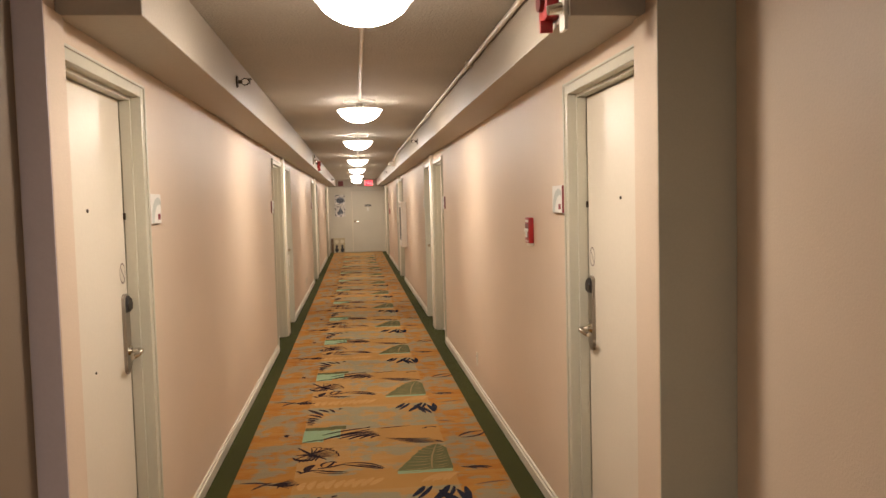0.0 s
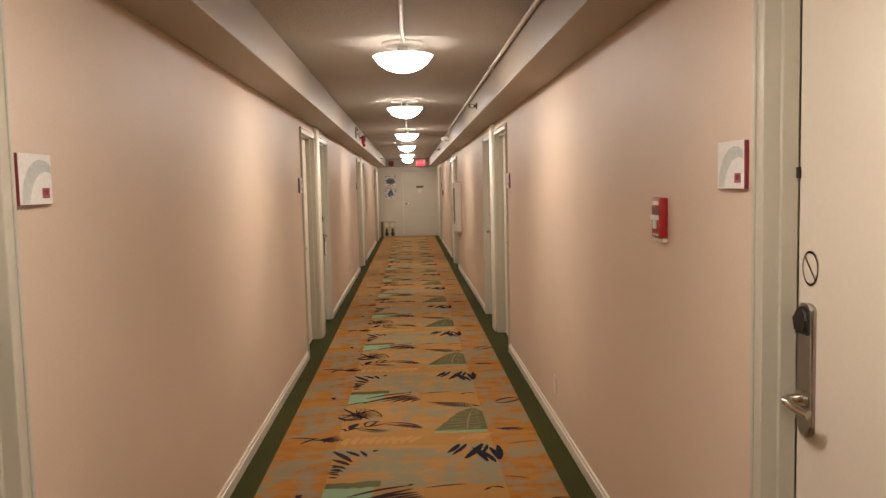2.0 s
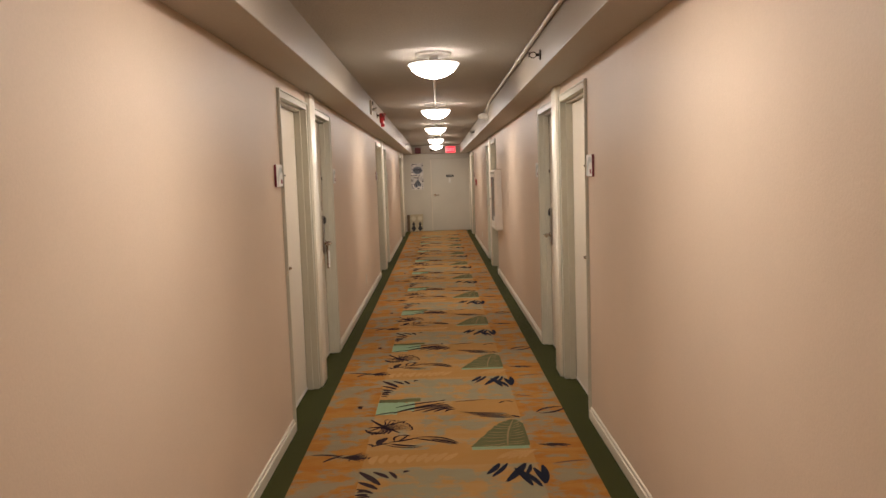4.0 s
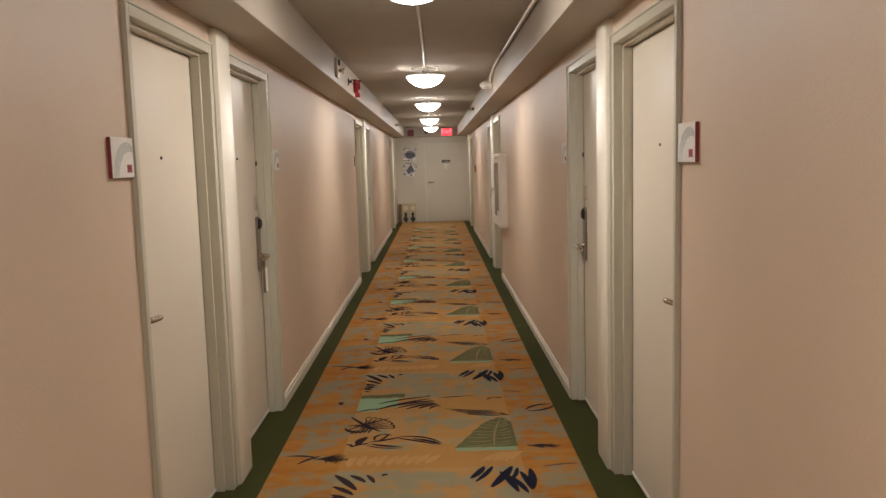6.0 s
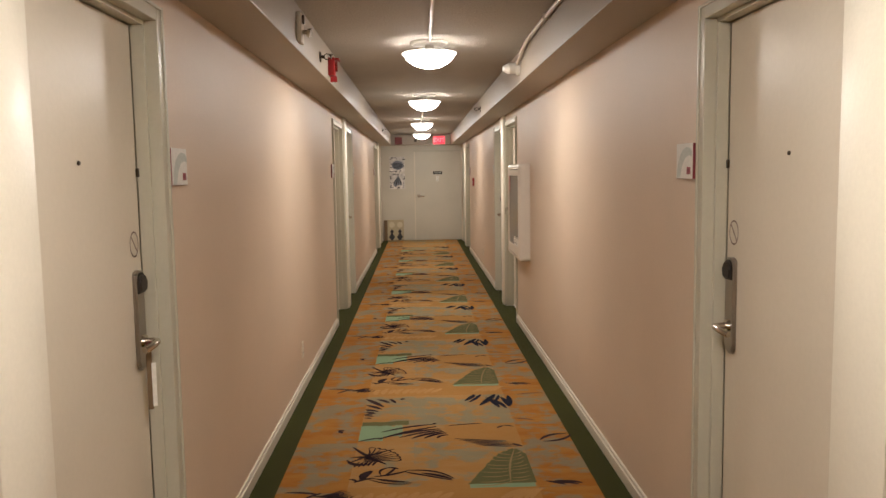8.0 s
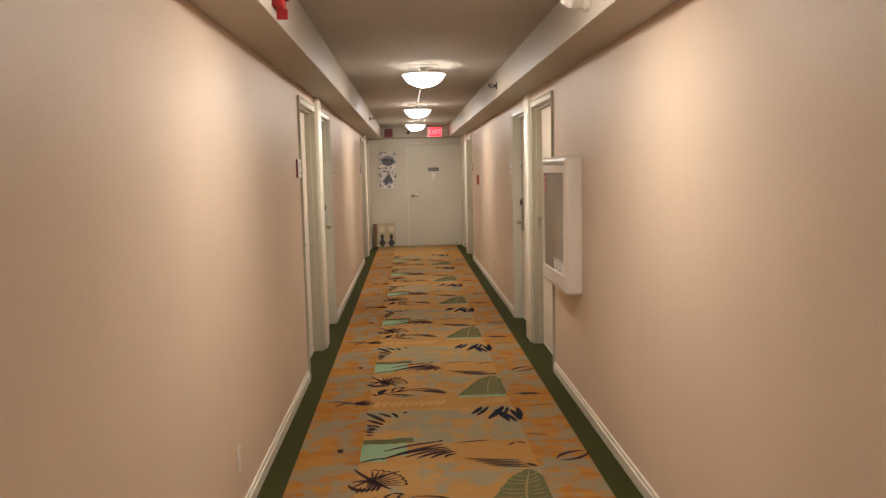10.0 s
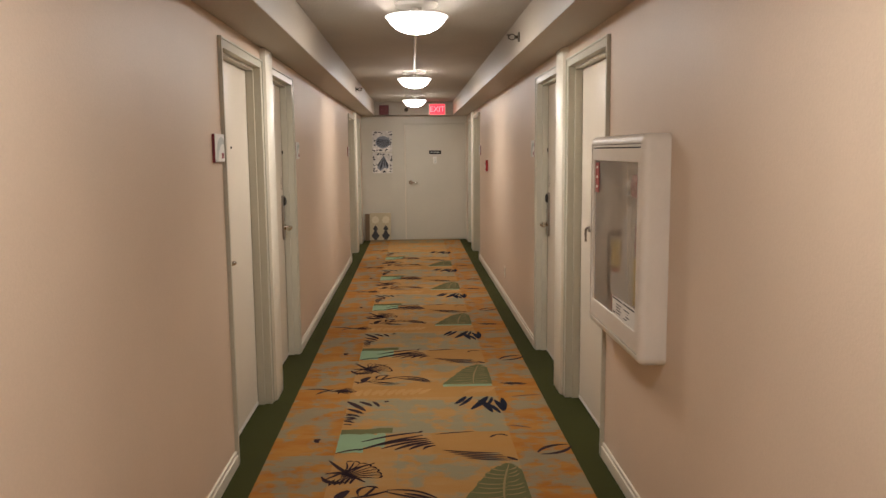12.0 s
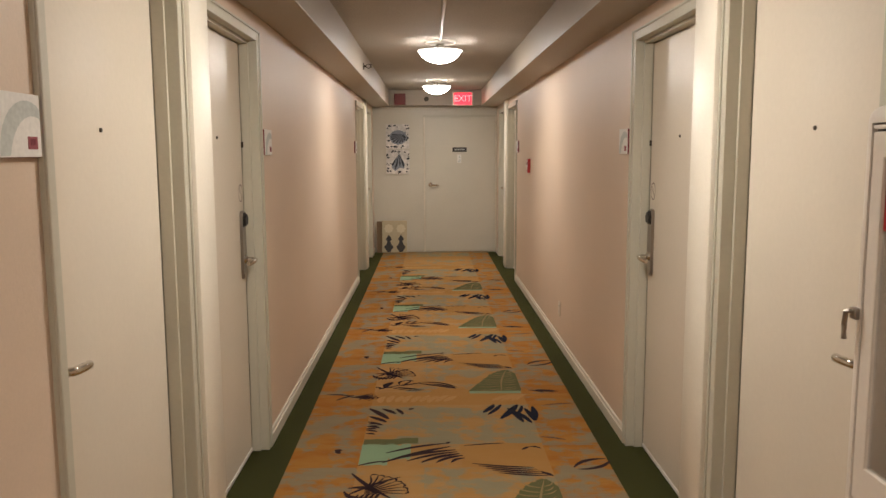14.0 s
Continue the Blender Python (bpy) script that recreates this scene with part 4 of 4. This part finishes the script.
def motif_meshes():
    rnd = random.Random(3)
    made = []
    def done(name, bm, dye):
        bmesh.ops.remove_doubles(bm, verts=bm.verts[:], dist=1e-5)
        for f in bm.faces:
            if f.normal.z < 0:
                f.normal_flip()
        me = bpy.data.meshes.new(name)
        bm.normal_update()
        bm.to_mesh(me)
        bm.free()
        me.materials.append(DYE[dye])
        made.append((name, me))
    # comb of short strokes set in an arc
    bm = bmesh.new()
    for x, y, x2, y2, w in ((-0.446, 0.243, -0.326, 0.059, 0.032), (-0.372, 0.237, -0.290, 0.147, 0.026), (-0.290, 0.234, -0.248, 0.136, 0.020), (-0.216, 0.216, -0.187, 0.237, 0.020), (-0.438, 0.107, -0.335, 0.007, 0.028),
                            (-0.438, 0.015, -0.353, -0.042, 0.022), (-0.436, -0.056, -0.364, -0.085, 0.020), (-0.437, -0.118, -0.378, -0.139, 0.018), (-0.436, -0.166, -0.387, -0.179, 0.017)):
        stroke(bm, x, y, x2, y2, w, 0.005)
    for i in range(3):
        stroke(bm, -0.442 + 0.004 * i, -0.100 + 0.040 * i, -0.385 + 0.008 * i, -0.092 + 0.040 * i, 0.020, 0.003)
    done("comb_motif", bm, "plum")
    # navy leaf spray
    bm = bmesh.new()
    for x, y, x2, y2, w in ((0.287, 0.296, 0.215, 0.152, 0.030), (0.329, 0.293, 0.239, 0.116, 0.024), (0.424, 0.288, 0.307, 0.046, 0.038), (0.362, 0.226, 0.427, -0.012, 0.030),
                            (0.450, 0.268, 0.407, 0.119, 0.020), (0.401, 0.174, 0.471, -0.027, 0.026), (0.460, 0.220, 0.492, 0.009, 0.028), (0.510, 0.253, 0.496, 0.009, 0.032)):
        stroke(bm, x, y, x2, y2, w, 0.006)
    done("navy_spray_motif", bm, "navy")
    # pale leaves, hardly lighter than the ground
    bm = bmesh.new()
    for i in range(9):
        stroke(bm, -0.39 + 0.048 * i, 0.345 + 0.008 * (i % 3), -0.37 + 0.055 * i, 0.470 + 0.014 * (i % 2), 0.036, 0.012 - 0.004 * (i % 3))
    for i in range(6):
        stroke(bm, 0.28 + 0.030 * i, 0.36 + 0.012 * (i % 2), 0.40 + 0.020 * i, 0.49, 0.022, 0.010)
    done("pale_leaf_motif", bm, "sand")
    done("olive_band_motif", quad(bmesh.new(), -0.437, -0.325, -0.155, -0.245, 0.0, 0.012, 4), "olive")
    bm = quad(bmesh.new(), -0.440, -0.59, -0.30, -0.327, 0.0, 0.010, 5)
    quad(bm, -0.30, -0.52, -0.19, -0.327, 0.0, 0.02, 6)
    done("teal_block_motif", bm, "teal")
    # palm frond
    bm = bmesh.new()
    for x, y, x2, y2, w in ((-0.315, -0.445, -0.010, -0.320, 0.020), (-0.325, -0.566, 0.010, -0.365, 0.024), (-0.265, -0.520, 0.035, -0.410, 0.024), (-0.205, -0.548, 0.045, -0.435, 0.020),
                           (-0.136, -0.567, 0.055, -0.460, 0.024), (-0.063, -0.570, 0.070, -0.484, 0.022), (0.010, -0.573, 0.078, -0.518, 0.018)):
        stroke(bm, x, y, x2, y2, w, 0.016, 0.0006)
    stroke(bm, -0.012, -0.325, 0.010, -0.300, 0.016, 0.0, 0.0006)
    stroke(bm, -0.440, -0.600, -0.300, -0.545, 0.014, 0.01, 0.0006)
    done("palm_motif", bm, "plum")
    bm = bmesh.new()
    stroke(bm, 0.08, -0.355, 0.29, -0.325, 0.012, 0.006)
    stroke(bm, 0.37, -0.415, 0.41, -0.375, 0.014)
    stroke(bm, 0.41, -0.375, 0.47, -0.40, 0.014, 0.01)
    done("thin_line_motif", bm, "plum")
    bm = bmesh.new()
    for i in range(5):
        stroke(bm, 0.110 + 0.030 * i, -0.585 - 0.028 * i, 0.400 + 0.014 * i, -0.640 - 0.024 * i, 0.013, -0.008)
    stroke(bm, 0.43, -0.69, 0.48, -0.74, 0.020)
    done("blade_motif", bm, "plum")
    # olive fan leaf with a ragged edge and dull tan veins
    bm = bmesh.new()
    n = 22
    def edge(u):
        rise = math.sin(min(u / 0.86, 1.0) * math.pi / 2) ** 1.12
        return 0.146 + 0.338 * u, -1.250 + 0.475 * rise - max(0.0, u - 0.86) * 0.5
    for i in range(n):
        (xa, ya), (xb, yb) = edge(i / n), edge((i + 1) / n)
        notch = rnd.uniform(-0.012, 0.010)
        bm.faces.new([bm.verts.new(p) for p in ((xa, -1.250, 0), (xb, -1.250, 0), (xb, max(yb + notch, -1.246), 0), (xa, max(ya + notch, -1.247), 0))])
    done("fan_leaf_motif", bm, "olive")
    bm = bmesh.new()
    stroke(bm, 0.358, -1.245, 0.428, -0.79, 0.009, 0.014, 0.0006)
    for i in range(9):
        y = -1.235 + 0.046 * i + rnd.uniform(-0.008, 0.008)
        x = 0.362 + 0.0068 * i
        tip = 0.180 + 0.135 * (i / 8) ** 1.2 + rnd.uniform(-0.02, 0.02)
        stroke(bm, x, y, tip, y + 0.004 + 0.007 * i - 0.05 * (1 - i / 8), 0.0075, 0.016, 0.0006)
        stroke(bm, x, y + 0.012, 0.470 + rnd.uniform(-0.02, 0.006), y + 0.03 + 0.004 * i, 0.0075, -0.010, 0.0006)
    done("vein_motif", bm, "vein")
    done("teal_edge_motif", quad(bmesh.new(), 0.155, -1.296, 0.475, -1.250, 0.0, 0.004, 8), "teal")
    # seed head: a fan of dotted hairs on crossing stalks, with a looped pod
    bm = bmesh.new()
    tips = []
    for i in range(9):
        a = radians(-4 + 11 * i)
        reach = 0.185 + 0.014 * (i % 2)
        tips.append((-0.392 + reach * math.cos(a), -0.905 + 1.02 * reach * math.sin(a)))
        stroke(bm, -0.385, -0.925 + 0.008 * i, *tips[-1], 0.0085, 0.016 - 0.004 * i)
    for p, q in zip(tips, tips[1:]):
        stroke(bm, *p, *q, 0.010, -0.010)
    stroke(bm, -0.460, -0.690, -0.265, -0.960, 0.020, -0.012)
    stroke(bm, -0.462, -0.930, -0.230, -0.735, 0.017, 0.014)
    stroke(bm, -0.470, -0.870, -0.335, -0.935, 0.115, 0.0, 0.0, True, 12)
    for i in range(5):
        stroke(bm, -0.335 - 0.024 * i, -0.975 - 0.004 * i, -0.312 - 0.024 * i, -0.905 - 0.004 * i, 0.012, 0.004)
    done("seed_head_motif", bm, "plum")
    # twig with leaves
    bm = bmesh.new()
    stroke(bm, -0.442, -1.150, -0.405, -1.185, 0.016, 0.01)
    stroke(bm, -0.415, -1.195, -0.320, -1.140, 0.017, 0.008)
    stroke(bm, -0.380, -1.165, -0.335, -1.045, 0.040, 0.012)
    stroke(bm, -0.345, -1.150, -0.130, -1.220, 0.042, -0.012, 0.0, True, 10)
    stroke(bm, -0.300, -1.160, -0.150, -1.205, 0.016, -0.008)
    stroke(bm, -0.320, -1.125, -0.155, -1.060, 0.017, -0.010)
    stroke(bm, -0.278, -1.110, -0.225, -1.005, 0.060, 0.012, 0.0, True, 10)
    stroke(bm, -0.250, -1.010, -0.200, -1.030, 0.014, 0.008)
    stroke(bm, -0.165, -1.060, 0.078, -1.185, 0.066, 0.022, 0.0, True, 12)
    stroke(bm, -0.080, -1.090, 0.070, -1.180, 0.020, 0.010)
    done("twig_motif", bm, "plum")
    # feathered twig at the side
    bm = bmesh.new()
    stroke(bm, -0.735, 0.515, -0.565, 0.480, 0.017, 0.012)
    stroke(bm, -0.660, 0.400, -0.560, 0.500, 0.017, 0.008)
    for i in range(9):
        a = radians(-42 + 10.5 * i)
        stroke(bm, -0.570, 0.462, -0.570 + 0.155 * math.cos(a), 0.462 + 0.105 * math.sin(a), 0.0085, 0.008 - 0.002 * i)
    for i in range(5):
        stroke(bm, -0.520 + 0.026 * i, 0.405 + 0.006 * i, -0.500 + 0.024 * i, 0.455, 0.010, 0.004)
    stroke(bm, -0.600, 0.470, -0.430, 0.440, 0.015, -0.006)
    done("small_twig_motif", bm, "plum")
    bm = stroke(bmesh.new(), -0.575, -0.40, -0.535, -0.40, 0.022)
    stroke(bm, -0.565, -0.405, -0.545, -0.445, 0.022)
    done("tick_motif", bm, "plum")
    bm = stroke(bmesh.new(), 0.60, -0.655, 0.775, -0.555, 0.095, 0.0, 0.0, True, 12)
    done("ring_leaf_motif", bm, "plum")
    bm = bmesh.new()
    for i in range(5):
        stroke(bm, 0.53 + 0.022 * i, -1.235 - 0.012 * (i % 2), 0.62 + 0.022 * i, -1.285 + 0.015 * (i % 3), 0.018, 0.006)
    done("side_leaf_motif", bm, "plum")
    bm = stroke(bmesh.new(), 0.575, 0.275, 0.755, 0.305, 0.014, 0.008)
    stroke(bm, 0.49, -0.235, 0.615, -0.285, 0.014, 0.006)
    done("side_line_motif", bm, "brown")
    return made


for name, me in motif_meshes():
    for k in range(-4, 11):
        y0 = 7.97 + 1.8108 * k
        if y0 + 0.5 > END - 0.03 or y0 - 1.3 < -0.5:
            continue
        ob = new(name, me)
        ob.parent = carpet
        ob.location = (0, y0, 0.0088 + (0.0006 if name in ("navy_spray_motif", "twig_motif", "seed_head_motif") else 0))
